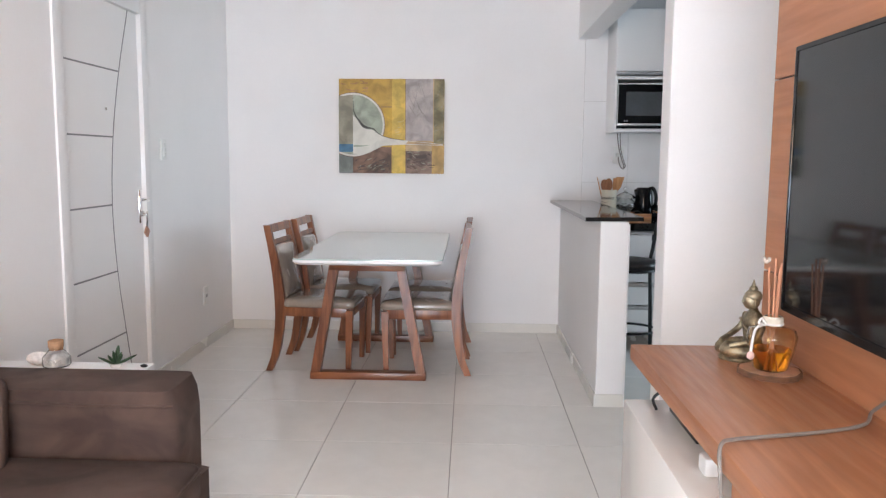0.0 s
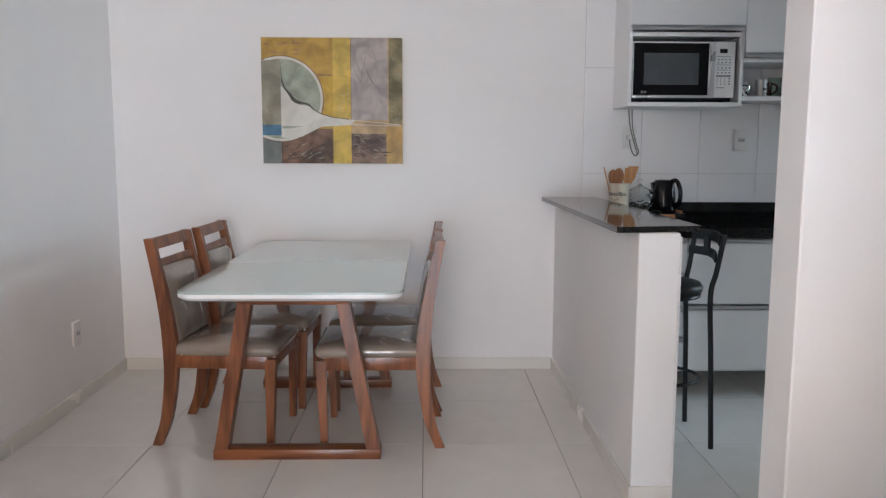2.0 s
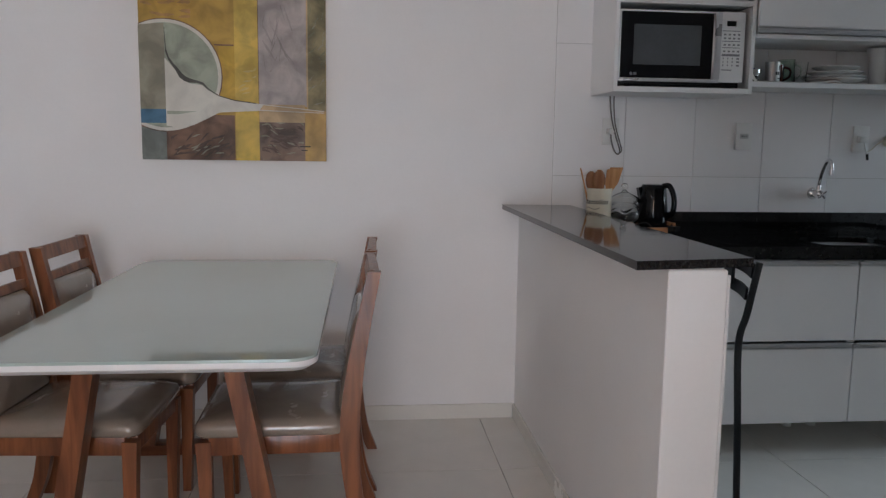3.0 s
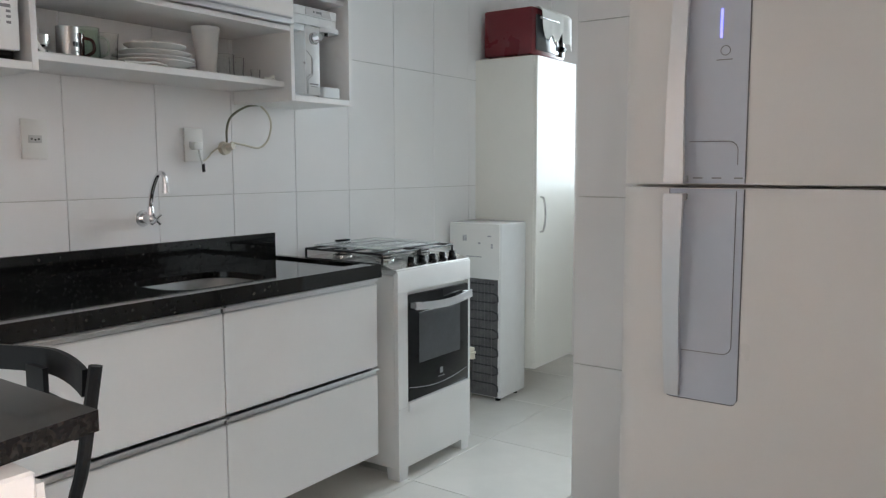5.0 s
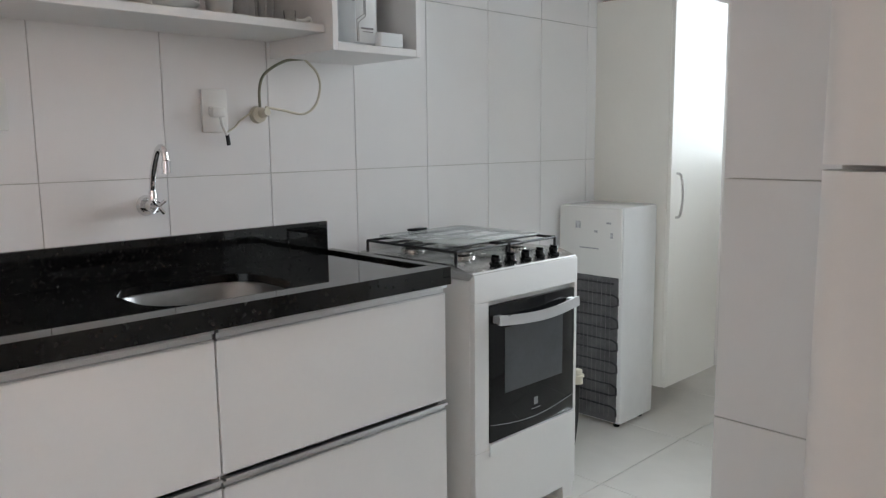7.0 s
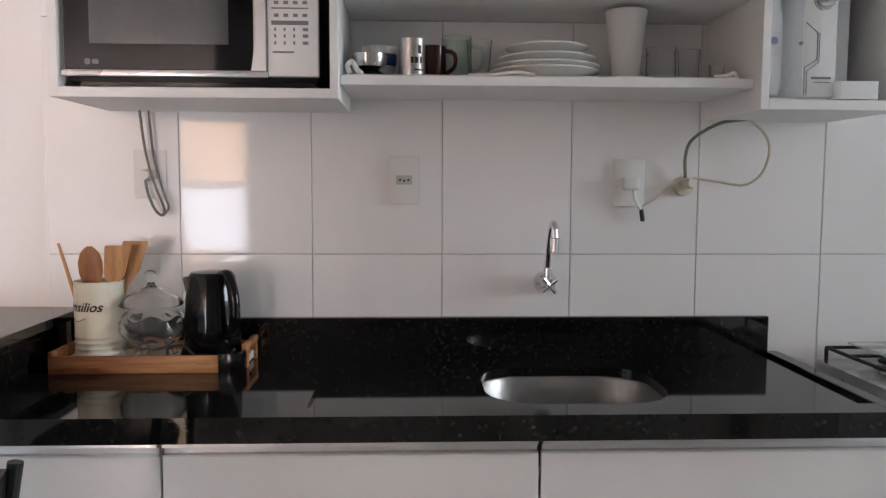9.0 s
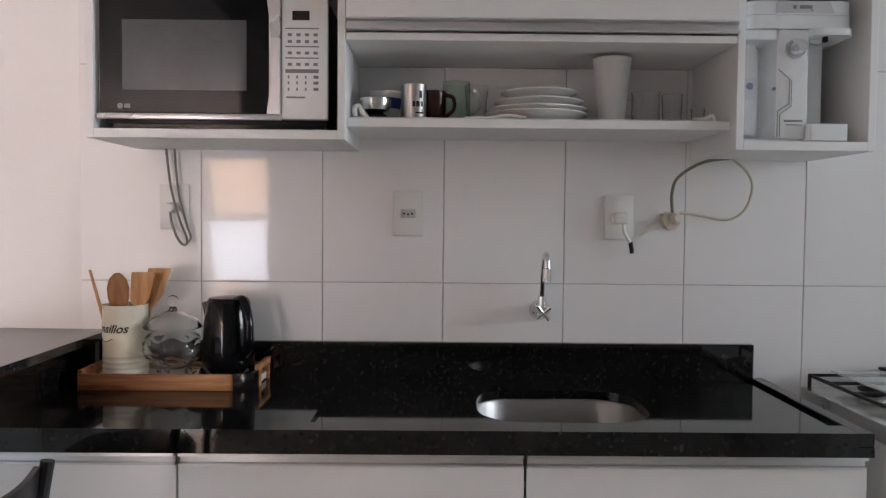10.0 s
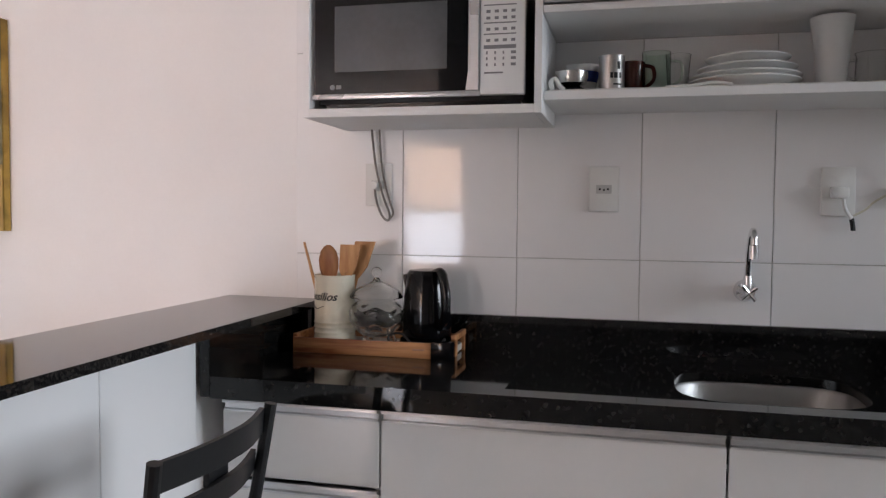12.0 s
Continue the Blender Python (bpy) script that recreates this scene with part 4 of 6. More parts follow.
part("line", Shape().tube([(2.735, LY, 1.708), (2.735, LY, 1.644), (2.708, LY, 1.624), (2.708, LY, 1.57)], 0.0008, 5), GREYP, col)
part("lettering", Shape().box(2.718, 2.764, PUY - 0.0130, PUY - 0.0122, 1.606, 1.611).box(2.724, 2.762, PUY - 0.0130, PUY - 0.0122, 1.598, 1.600), GREYP, col)

# ---- crockery on the open shelf ----
SZ = 1.606
YS = 5.83
liner = Shape().rings([[(1.66 + 0.9 * i / 24, 5.705, SZ + 0.001 + 0.0012 * math.sin(i * 1.9)) for i in range(25)] + [(2.56 - 0.9 * i / 24, 5.95, SZ + 0.002) for i in range(25)], [(1.66 + 0.9 * i / 24, 5.705, SZ + 0.004 + 0.0015 * math.sin(i * 1.9)) for i in range(25)] + [(2.56 - 0.9 * i / 24, 5.95, SZ + 0.005) for i in range(25)]])
cloth = tagged(single("shelf_cloth", liner, CLOTH, "thin white cloth with orange border lining the open shelf", "cloth"))
part("fold", Shape().tube(curve([(1.672, 5.712, SZ + 0.006), (1.668, 5.715, SZ + 0.025), (1.678, 5.72, SZ + 0.034), (1.690, 5.715, SZ + 0.014), (1.700, 5.71, SZ + 0.006)]), 0.006, 7), CLOTH, cloth)
part("fold", Shape().tube(curve([(2.50, 5.706, SZ + 0.006), (2.53, 5.71, SZ + 0.008), (2.548, 5.708, SZ + 0.016), (2.556, 5.712, SZ + 0.004)]), 0.005, 7), CLOTH, cloth)
part("fold", Shape().tube(curve([(1.94, 5.703, SZ + 0.004), (2.0, 5.704, SZ + 0.006), (2.05, 5.704, SZ + 0.012), (2.09, 5.703, SZ + 0.006)]), 0.004, 7), CLOTH, cloth)
part("border", Shape().box(1.95, 2.02, 5.7045, 5.7150, SZ + 0.0062, SZ + 0.0085, 0.001, 1).box(2.0, 2.09, 5.72, 5.76, SZ + 0.0062, SZ + 0.0075), ORANGE, cloth)
CZ = SZ + 0.006
bowl = thing("sugar_bowl", (1.713, 5.79, CZ), "steel sugar bowl on a dark foot", "bowl")
part("foot", Shape().lathe([(0.03, 0), (0.034, 0.012), (0.02, 0.02)], (1.713, 5.79, CZ), 24), BLACK, bowl)
part("body", vessel(Shape(), [(0.020, 0.02), (0.036, 0.026), (0.041, 0.042), (0.041, 0.055)], 0.002, (1.713, 5.79, CZ)), STEEL, bowl)
blue = thing("blue_bowl", (1.733, 5.89, CZ), "white cup with a blue painted rim", "bowl")
part("body", vessel(Shape(), [(0.028, 0), (0.034, 0.02), (0.042, 0.06), (0.044, 0.088)], 0.003, (1.733, 5.89, CZ)), PORC, blue)
part("band", Shape().lathe([(0.0385, 0.042), (0.0425, 0.055), (0.0437, 0.07)], (1.733, 5.89, CZ), 28, cap=False), BLUE, blue)
MUGS = mat("brushed_mug_steel", (0.50, 0.48, 0.46), 0.38, metal=1.0, var=0.06, scale=12, stretch=(1, 1, 9))
mug = thing("steel_mug", (1.812, 5.79, CZ), "brushed steel mug with black print", "mug")
part("body", vessel(Shape(), [(0.031, 0), (0.032, 0.004), (0.032, 0.088), (0.033, 0.091)], 0.002, (1.812, 5.79, CZ)), MUGS, mug)
for a, z0, z1, w in ((-70, 0.033, 0.047, 16), (-48, 0.033, 0.047, 10), (-88, 0.033, 0.047, 12), (-56, 0.055, 0.074, 14), (-60, 0.016, 0.020, 40)):
    part("print", Shape().rings([[(1.812 + 0.0326 * math.cos(radians(a + d)), 5.79 + 0.0326 * math.sin(radians(a + d)), CZ + z) for d in (-w / 2, -w / 4, 0, w / 4, w / 2)] for z in (z0, z1)], cap=False).rings([[(1.812 + 0.0328 * math.cos(radians(a + d)), 5.79 + 0.0328 * math.sin(radians(a + d)), CZ + z) for d in (-w / 2, 0, w / 2)] for z in (z0, z1)], cap=False), INK, mug)
dark = thing("dark_mug", (1.865, 5.85, CZ), "dark red-brown mug with a loop handle", "mug")
MUGD = mat("dark_red_glaze", (0.055, 0.012, 0.008), 0.15, var=0.1)
part("body", vessel(Shape(), [(0.030, 0), (0.033, 0.01), (0.033, 0.085)], 0.003, (1.862, 5.85, CZ)), MUGD, dark)
part("handle", Shape().tube(curve([(1.890, 5.836, CZ + 0.075), (1.913, 5.826, CZ + 0.066), (1.915, 5.825, CZ + 0.036), (1.892, 5.836, CZ + 0.016)]), 0.005, 8), MUGD, dark)


def glass_cup(name, x, y, prof, label, material=GLASS, handle=0.0):
    g = thing(name, (x, y, CZ), label, "glass")
    part("body", vessel(Shape(), prof, 0.0022, (x, y, CZ)), material, g, angle=60)
    if handle:
        h = prof[-1][1]
        part("handle", Shape().tube(curve([(x + handle * 0.95, y - 0.006, CZ + h * 0.80), (x + handle * 1.7, y - 0.012, CZ + h * 0.72), (x + handle * 1.7, y - 0.012, CZ + h * 0.35), (x + handle * 0.92, y - 0.006, CZ + h * 0.2)]), 0.0035, 8), material, g)
    return g


glass_cup("beer_mug", 1.922, 5.87, [(0.034, 0), (0.036, 0.006), (0.036, 0.11), (0.037, 0.112)], "greenish clear glass mug with handle", GREENGL, 0.036)
glass_cup("drinking_glass", 1.975, 5.84, [(0.022, 0), (0.024, 0.005), (0.031, 0.095), (0.032, 0.098)], "clear tapered drinking glass")
glass_cup("glass_mug", 2.415, 5.82, [(0.035, 0), (0.037, 0.006), (0.035, 0.075), (0.038, 0.082)], "clear glass mug with handles", GLASS, -0.036)
glass_cup("drinking_glass", 2.490, 5.84, [(0.022, 0), (0.024, 0.005), (0.027, 0.078), (0.028, 0.08)], "clear straight drinking glass")
glass_cup("shot_glass", 2.545, 5.80, [(0.014, 0), (0.016, 0.005), (0.018, 0.04)], "tiny clear shot glass")
glass_cup("frosted_tumbler", 2.322, 5.80, [(0.031, 0), (0.033, 0.004), (0.041, 0.10), (0.049, 0.160), (0.050, 0.164)], "tall frosted white plastic tumbler", FROST)


def plate(x, y, z, r, label):
    g = thing("plate", (x, y, z), label, "plate", "stack of white plates")
    part("dish", Shape().lathe([(r * 0.56, 0), (r * 0.60, 0.0), (r * 0.61, 0.003), (r * 0.72, 0.006), (r * 0.95, 0.0185), (r * 0.995, 0.0205), (r, 0.0225), (r * 0.985, 0.0240), (r * 0.95, 0.0225), (r * 0.70, 0.0105), (r * 0.58, 0.0065), (0.001, 0.006)], (x, y, z), 44), PORC, g, angle=50)


for k, (r, z, x) in enumerate(((0.135, 0, 2.130), (0.132, 0.0125, 2.133), (0.117, 0.033, 2.137), (0.100, 0.058, 2.138))):
    plate(x, YS, CZ + z, r, "white porcelain plate in a stack on the shelf" if k < 3 else "small deep white plate topping the stack")

# ---- tray with crock, jar and kettle ----
tray = thing("serving_tray", (1.19, 5.85, WZ), "light wooden serving tray with black corners on the worktop", "tray")
TRX0, TRX1, TRY0, TRY1 = 0.955, 1.405, 5.765, 5.955
part("bottom", Shape().box(TRX0 + 0.002, TRX1 - 0.002, TRY0 + 0.012, TRY1 - 0.012, WZ + 0.004, WZ + 0.022), mat("tray_base", (0.62, 0.57, 0.50), 0.4, var=0.08), tray)
part("front_rail", Shape().box(TRX0, TRX1 - 0.052, TRY0, TRY0 + 0.0118, WZ, WZ + 0.042, 0.002), OAK, tray)
part("back_rail", Shape().box(TRX0, TRX1, TRY1 - 0.0118, TRY1, WZ, WZ + 0.042, 0.002), OAK, tray)
part("corner", Shape().box(TRX1 - 0.0515, TRX1 + 0.004, TRY0 - 0.002, TRY0 + 0.05, WZ, WZ + 0.047, 0.002), BLACK, tray, "black metal corner")
part("corner", Shape().box(TRX0 - 0.05, TRX0 - 0.0005, TRY0 + 0.02, TRY0 + 0.06, WZ + 0.018, WZ + 0.045, 0.002), BLACK, tray, "black metal corner")
part("handle", Shape().box(TRX1 - 0.008, TRX1 + 0.005, TRY0 + 0.0505, TRY1 - 0.0005, WZ + 0.042, WZ + 0.058, 0.002).box(TRX1 - 0.008, TRX1 + 0.005, TRY0 + 0.0505, TRY0 + 0.075, WZ, WZ + 0.0418).box(TRX1 - 0.008, TRX1 + 0.005, TRY1 - 0.03, TRY1 - 0.0125, WZ, WZ + 0.0418), OAK, tray)
part("handle", Shape().box(TRX0 - 0.005, TRX0 + 0.008, TRY0 + 0.012, TRY1 - 0.012, WZ, WZ + 0.05, 0.002), OAK, tray)
part("lettering", Shape().box(TRX1 - 0.102, TRX1 - 0.070, TRY0 - 0.0012, TRY0 - 0.0002, WZ + 0.021, WZ + 0.026), PVC, tray)
TZ0 = WZ + 0.0225
KX, KY, KR, KH = 1.050, 5.842, 0.0575, 0.192
crock = thing("utensil_crock", (KX, KY, TZ0), "cream enamel utensil crock with black script lettering", "utensil holder")
prof = [(KR - 0.003, 0), (KR, 0.004)]
for k in range(4):
    z = 0.012 + 0.014 * k
    prof += [(KR, z), (KR + 0.0018, z + 0.005), (KR, z + 0.010)]
prof += [(KR, 0.08), (KR, KH - 0.006), (KR + 0.0015, KH - 0.002), (KR, KH)]
part("body", vessel(Shape(), prof, 0.003, (KX, KY, TZ0), 48), CERAM, crock)
for word, a0, z in (("Utensilios", -128, 0.132),):
    me = text_mesh(word, 0.032)
    for v in me.vertices:
        a = radians(a0) + v.co.x / KR
        v.co = (KX + (KR + 0.0009) * math.cos(a), KY + (KR + 0.0009) * math.sin(a), TZ0 + z + v.co.y + 0.18 * 0)
    me.transform(Matrix.Translation(-crock.location))
    me.materials.append(INK)
    w = new("lettering", me)
    w.parent = crock
part("ornament", Shape().tube(curve([(KX + (KR + 0.0006) * math.cos(radians(a)), KY + (KR + 0.0006) * math.sin(radians(a)), TZ0 + 0.102 + 0.004 * math.sin(a / 9)) for a in range(-165, -100, 8)]), 0.0010, 5), INK, crock)


def utensil(name, dx, dy, lean, label, kind):
    bx, by, bz = KX + dx * 0.5, KY + dy * 0.5, TZ0 + 0.01
    tx, ty, tz = KX + dx + lean[0], KY + dy + lean[1], TZ0 + KH + lean[2]
    u = thing(name, (bx, by, bz), label, "utensil", "wooden utensils in the crock")
    wood = SPOON2 if kind == "spoon" else SPOON
    d = Vector((tx - bx, ty - by, tz - bz))
    sh = Shape().tube([(bx, by, bz), (bx + d.x * 0.72, by + d.y * 0.72, bz + d.z * 0.72)], 0.0055, 8)
    part("stem", sh, wood, u)
    h = Shape()
    c = Vector((bx, by, bz))
    if kind == "spoon":
        h.rings([[c + d * t + Vector((w * math.cos(a), 0.006 * math.sin(a), 0)) for a in (2 * math.pi * j / 14 for j in range(14))] for t, w in ((0.60, 0.007), (0.67, 0.020), (0.76, 0.0275), (0.86, 0.029), (0.94, 0.023), (0.98, 0.014), (1.0, 0.006))])
    else:
        h.rings([[c + d * t + Vector((w * i, 0.0035 * j, 0)) for i, j in ((-1, -1), (1, -1), (1, 1), (-1, 1))] for t, w in ((0.62, 0.007), (0.74, 0.024), (0.99, 0.030), (1.0, 0.029))])
    part("head", h, wood, u, angle=50)


utensil("wooden_spatula", 0.020, -0.012, (0.036, -0.01, 0.086), "flat light wooden spatula in the crock", "spatula")
utensil("wooden_spoon", -0.008, -0.018, (-0.002, -0.008, 0.084), "brown wooden spoon in the crock", "spoon")
utensil("wooden_spoon", -0.028, 0.018, (-0.005, 0.006, 0.075), "brown wooden spoon in the crock", "spoon")
utensil("wooden_spatula", 0.038, 0.012, (0.046, 0.008, 0.094), "flat narrow wooden spatula in the crock", "spatula")
stick = thing("wooden_stick", (KX - 0.03, KY, TZ0 + 0.01), "thin wooden stick in the crock", "utensil", "wooden utensils in the crock")
part("stem", Shape().bar((KX - 0.02, KY, TZ0 + 0.01), (KX - 0.092, KY - 0.005, TZ0 + KH + 0.09), 0.008, 0.010, 0.005, 0.005), SPOON, stick)

JX, JY = 1.172, 5.85
jar = thing("candy_jar", (JX, JY, TZ0), "clear cut-glass lidded candy jar on small feet", "jar")
JGL = mat("wavy_glass", (0.98, 0.99, 0.98), 0.02, var=0.0, trans=1.0, ior=1.22, bump=0.3, bscale=30, coat=0.8, rvar=0.0)
outer_r = lambda h: 0.079 * math.sin(math.pi * min(1, max(0, 0.12 + 0.72 * (h - 0.022) / 0.106))) ** 0.75
ripple = lambda r, a, h: r * (1 + 0.022 * math.sin(290 * h + 2.2 * math.sin(6 * a)))
ring_at = lambda f, h: [(JX + f(a) * math.cos(a), JY + f(a) * math.sin(a), TZ0 + h) for a in (2 * math.pi * j / 72 for j in range(72))]
levels = [0.022 + 0.106 * k / 26 for k in range(27)]
jb = Shape().rings([ring_at(lambda a, h=h: ripple(outer_r(h), a, h), h) for h in levels] + [ring_at(lambda a, h=h: outer_r(h) - 0.005, h + 0.003 * (h < 0.03)) for h in levels[::-2]])
part("bowl", jb, JGL, jar, angle=70)
for a in (30, 150, 270):
    x, y = JX + 0.035 * math.cos(radians(a)), JY + 0.035 * math.sin(radians(a))
    part("foot", Shape().tube(curve([(x, y, TZ0 + 0.034), (x + 0.012 * math.cos(radians(a)), y + 0.012 * math.sin(radians(a)), TZ0 + 0.018), (x + 0.02 * math.cos(radians(a)), y + 0.02 * math.sin(radians(a)), TZ0 + 0.003)], 3), [0.008, 0.008, 0.007, 0.006, 0.006, 0.006, 0.007], 8), GLASS, jar)
lid = part("lid", Shape().lathe([(0.068, 0.129), (0.070, 0.134), (0.058, 0.150), (0.030, 0.168), (0.010, 0.176), (0.008, 0.184), (0.006, 0.1845), (0.006, 0.172), (0.028, 0.163), (0.055, 0.146), (0.065, 0.132), (0.068, 0.129)], (JX, JY, TZ0), 40, 1.1, 1.1, cap=False), JGL, jar, angle=70)
part("knob", ball(Shape(), (JX, JY, TZ0 + 0.2), 0.016, seg=20, n=12), GLASS, lid, angle=70)

EX0, EY0 = 1.315, 5.868
ket = thing("electric_kettle", (EX0, EY0, TZ0), "glossy black plastic electric kettle on its base", "kettle")
part("base", Shape().lathe([(0.075, 0), (0.078, 0.006), (0.074, 0.018), (0.06, 0.022)], (EX0, EY0, TZ0), 40), BLACK, ket)
part("body", Shape().lathe([(0.066, 0.0225), (0.070, 0.03), (0.069, 0.08), (0.064, 0.14), (0.057, 0.198), (0.054, 0.203)], (EX0, EY0, TZ0), 44), BLACK, ket, angle=50)
part("lid", Shape().lathe([(0.0535, 0.2035), (0.050, 0.209), (0.03, 0.2115), (0.001, 0.212)], (EX0, EY0, TZ0), 40), BLACK, ket)
part("spout", Shape().bar((EX0 - 0.046, EY0 + 0.012, TZ0 + 0.150), (EX0 - 0.060, EY0 + 0.016, TZ0 + 0.196), 0.04, 0.03, 0.034, 0.022).soft(0.004), BLACK, ket)
hd = Vector((0.70, -0.71, 0)).normalized()
K0 = Vector((EX0, EY0, TZ0))
part("handle", Shape().tube(curve([K0 + hd * 0.046 + Vector((0, 0, 0.204)), K0 + hd * 0.078 + Vector((0, 0, 0.204)), K0 + hd * 0.102 + Vector((0, 0, 0.150)), K0 + hd * 0.098 + Vector((0, 0, 0.088)), K0 + hd * 0.066 + Vector((0, 0, 0.055))]), 0.0125, 12), BLACK, ket, angle=60)
part("cord", Shape().tube(curve([(EX0 - 0.055, EY0 - 0.055, TZ0 + 0.008), (1.235, 5.790, TZ0 + 0.006), (1.225, 5.80, TZ0 + 0.030), (1.262, 5.795, TZ0 + 0.038), (1.30, 5.787, TZ0 + 0.012), (1.36, 5.79, TZ0 + 0.005), (1.385, 5.80, TZ0 + 0.03)]), 0.0035, 7), DARKC, ket)

# ---- tap, plugs and cables on the tiles ----
tap = thing("wall_tap", (2.168, YT, 1.06), "chrome wall tap with a swan neck spout", "tap")
part("flange", Shape().cyl((2.168, YT, 1.105), (2.168, YT - 0.012, 1.105), 0.030, 0.024, 24), CHROME, tap)
part("body", Shape().cyl((2.168, YT - 0.012, 1.105), (2.168, YT - 0.062, 1.105), 0.017, 0.017, 20).cyl((2.168, YT - 0.045, 1.10), (2.168, YT - 0.045, 1.148), 0.014, 0.011, 18), CHROME, tap)
part("spout", Shape().tube(curve([(2.168, YT - 0.045, 1.148), (2.168, YT - 0.058, 1.20), (2.168, YT - 0.088, 1.252), (2.168, YT - 0.112, 1.268), (2.168, YT - 0.132, 1.258), (2.168, YT - 0.138, 1.232)]), 0.0085, 12), CHROME, tap, angle=60)
part("aerator", Shape().cyl((2.168, YT - 0.138, 1.232), (2.168, YT - 0.138, 1.198), 0.0115, seg=16), CHROME, tap)
hnd = Shape().cyl((2.168, YT - 0.062, 1.105), (2.168, YT - 0.078, 1.105), 0.010)
for a in (40, 130, 220, 310):
    hnd.cyl((2.168, YT - 0.074, 1.105), (2.168 + 0.025 * math.cos(radians(a)), YT - 0.078, 1.105 + 0.025 * math.sin(radians(a))), 0.0042, 0.0052, 10)
part("cross_handle", hnd, CHROME, tap)
plug1 = thing("power_cable", (1.14, YT, 1.29), "grey power cable hanging from the microwave niche", "cable")
part("cord", Shape().tube(curve([(1.118, YT - 0.03, 1.575), (1.122, YT - 0.028, 1.52), (1.133, YT - 0.03, 1.44), (1.155, YT - 0.034, 1.36), (1.176, YT - 0.03, 1.30), (1.168, YT - 0.026, 1.283), (1.150, YT - 0.028, 1.30), (1.134, YT - 0.03, 1.345), (1.13, YT - 0.03, 1.378)]), 0.0036, 8), CABLE, plug1)
part("cord", Shape().tube(curve([(1.140, YT - 0.024, 1.575), (1.143, YT - 0.02, 1.50), (1.152, YT - 0.022, 1.42), (1.175, YT - 0.026, 1.34), (1.186, YT - 0.028, 1.305), (1.178, YT - 0.03, 1.288)]), 0.0032, 8), CABLE, plug1)
part("plug", Shape().cyl((1.133, YT - 0.011, 1.388), (1.13, YT - 0.045, 1.386), 0.017, 0.011, 18), WHITEP, plug1)
plug2 = thing("power_plug", (2.39, YT, 1.33), "white plug and short dark cord end in the socket", "plug")
part("plug", Shape().box(2.366, 2.408, YT - 0.04, YT - 0.0115, 1.352, 1.382, 0.006), WHITEP, plug2)
part("cord", Shape().tube(curve([(2.395, YT - 0.03, 1.352), (2.398, YT - 0.032, 1.33), (2.408, YT - 0.028, 1.312), (2.418, YT - 0.022, 1.30)]), 0.005, 8), WHITEP, plug2)
part("cord_end", Shape().tube([(2.418, YT - 0.022, 1.302), (2.421, YT - 0.020, 1.288), (2.424, YT - 0.018, 1.270)], 0.006, 8), DARKC, plug2)
loopc = thing("junction_cable", (2.55, YT, 1.34), "cream junction box with a looped cable on the tiles", "cable")
part("junction", Shape().cyl((2.535, YT, 1.362), (2.535, YT - 0.018, 1.362), 0.027, 0.024, 20).cyl((2.542, YT - 0.018, 1.366), (2.546, YT - 0.045, 1.37), 0.016, 0.012, 14), CREAMP, loopc, "aged cream plastic junction")
part("cord", Shape().tube(curve([(2.535, YT - 0.02, 1.385), (2.530, YT - 0.03, 1.44), (2.545, YT - 0.04, 1.485), (2.61, YT - 0.05, 1.525), (2.69, YT - 0.04, 1.538)]), 0.0045, 8), CABLEG, loopc)
part("cord", Shape().tube(curve([(2.69, YT - 0.04, 1.538), (2.735, YT - 0.04, 1.50), (2.752, YT - 0.035, 1.455), (2.735, YT - 0.03, 1.395), (2.69, YT - 0.025, 1.366), (2.62, YT - 0.02, 1.376), (2.555, YT - 0.02, 1.385)]), 0.0038, 8), CREAMP, loopc)
part("cord", Shape().tube(curve([(2.515, YT - 0.008, 1.37), (2.475, YT - 0.006, 1.345), (2.455, YT - 0.006, 1.325), (2.425, YT - 0.010, 1.308)]), 0.0028, 7), CREAMP, loopc)

# ---- stove ----
GX0, GX1, GY0, GY1 = 2.907, 3.43, 5.414, 5.95
stove = thing("gas_stove", (3.16, 5.68, 0), "white gas stove with a black oven door and glass lid", "stove")
part("body", Shape().box(GX0, GX1, GY0 + 0.02, GY1, 0.052, 0.855, 0.006), ENAMEL, stove)
part("front_panel", Shape().prism([(GX0, 0.052), (GX1, 0.052), (GX1, 0.305), (GX0, 0.305)], GY0 - 0.002, GY0 + 0.0195).soft(0.001, 1), ENAMEL, stove)
part("drawer_lip", Shape().prism([(GX0 + 0.062, 0.285), (GX1 - 0.012, 0.285), (GX1 - 0.012, 0.3235), (GX0 + 0.062, 0.3235)], GY0 - 0.010, GY0 - 0.0005).soft(0.004), ENAMEL, stove)
for x0, x1 in ((GX0, GX0 + 0.0635), (GX1 - 0.0135, GX1)):
    part("side_frame", Shape().box(x0, x1, GY0 - 0.002, GY0 + 0.0195, 0.3055, 0.7845, 0.001, 1), ENAMEL, stove)
part("top_panel", Shape().prism([(GY0 - 0.002, 0.785), (GY0 + 0.0195, 0.785), (GY0 + 0.0195, 0.872), (GY0 + 0.006, 0.880), (GY0 - 0.002, 0.868)], GX0, GX1, "x").soft(0.001, 1), ENAMEL, stove)
odoor = part("oven_door", Shape().box(GX0 + 0.065, GX1 - 0.015, GY0 - 0.004, GY0 + 0.0195, 0.3245, 0.768, 0.006), OVENGL, stove, "black glass oven door")
part("window", Shape().box(GX0 + 0.135, GX1 - 0.085, GY0 - 0.0062, GY0 - 0.0042, 0.475, 0.690, 0.001, 1), WINGL, odoor)
hp = [(GX0 + 0.080 + 0.41 * i / 12, GY0 - 0.030 - 0.014 * math.sin(math.pi * i / 12), 0.727 - 0.012 * math.sin(math.pi * i / 12)) for i in range(13)]
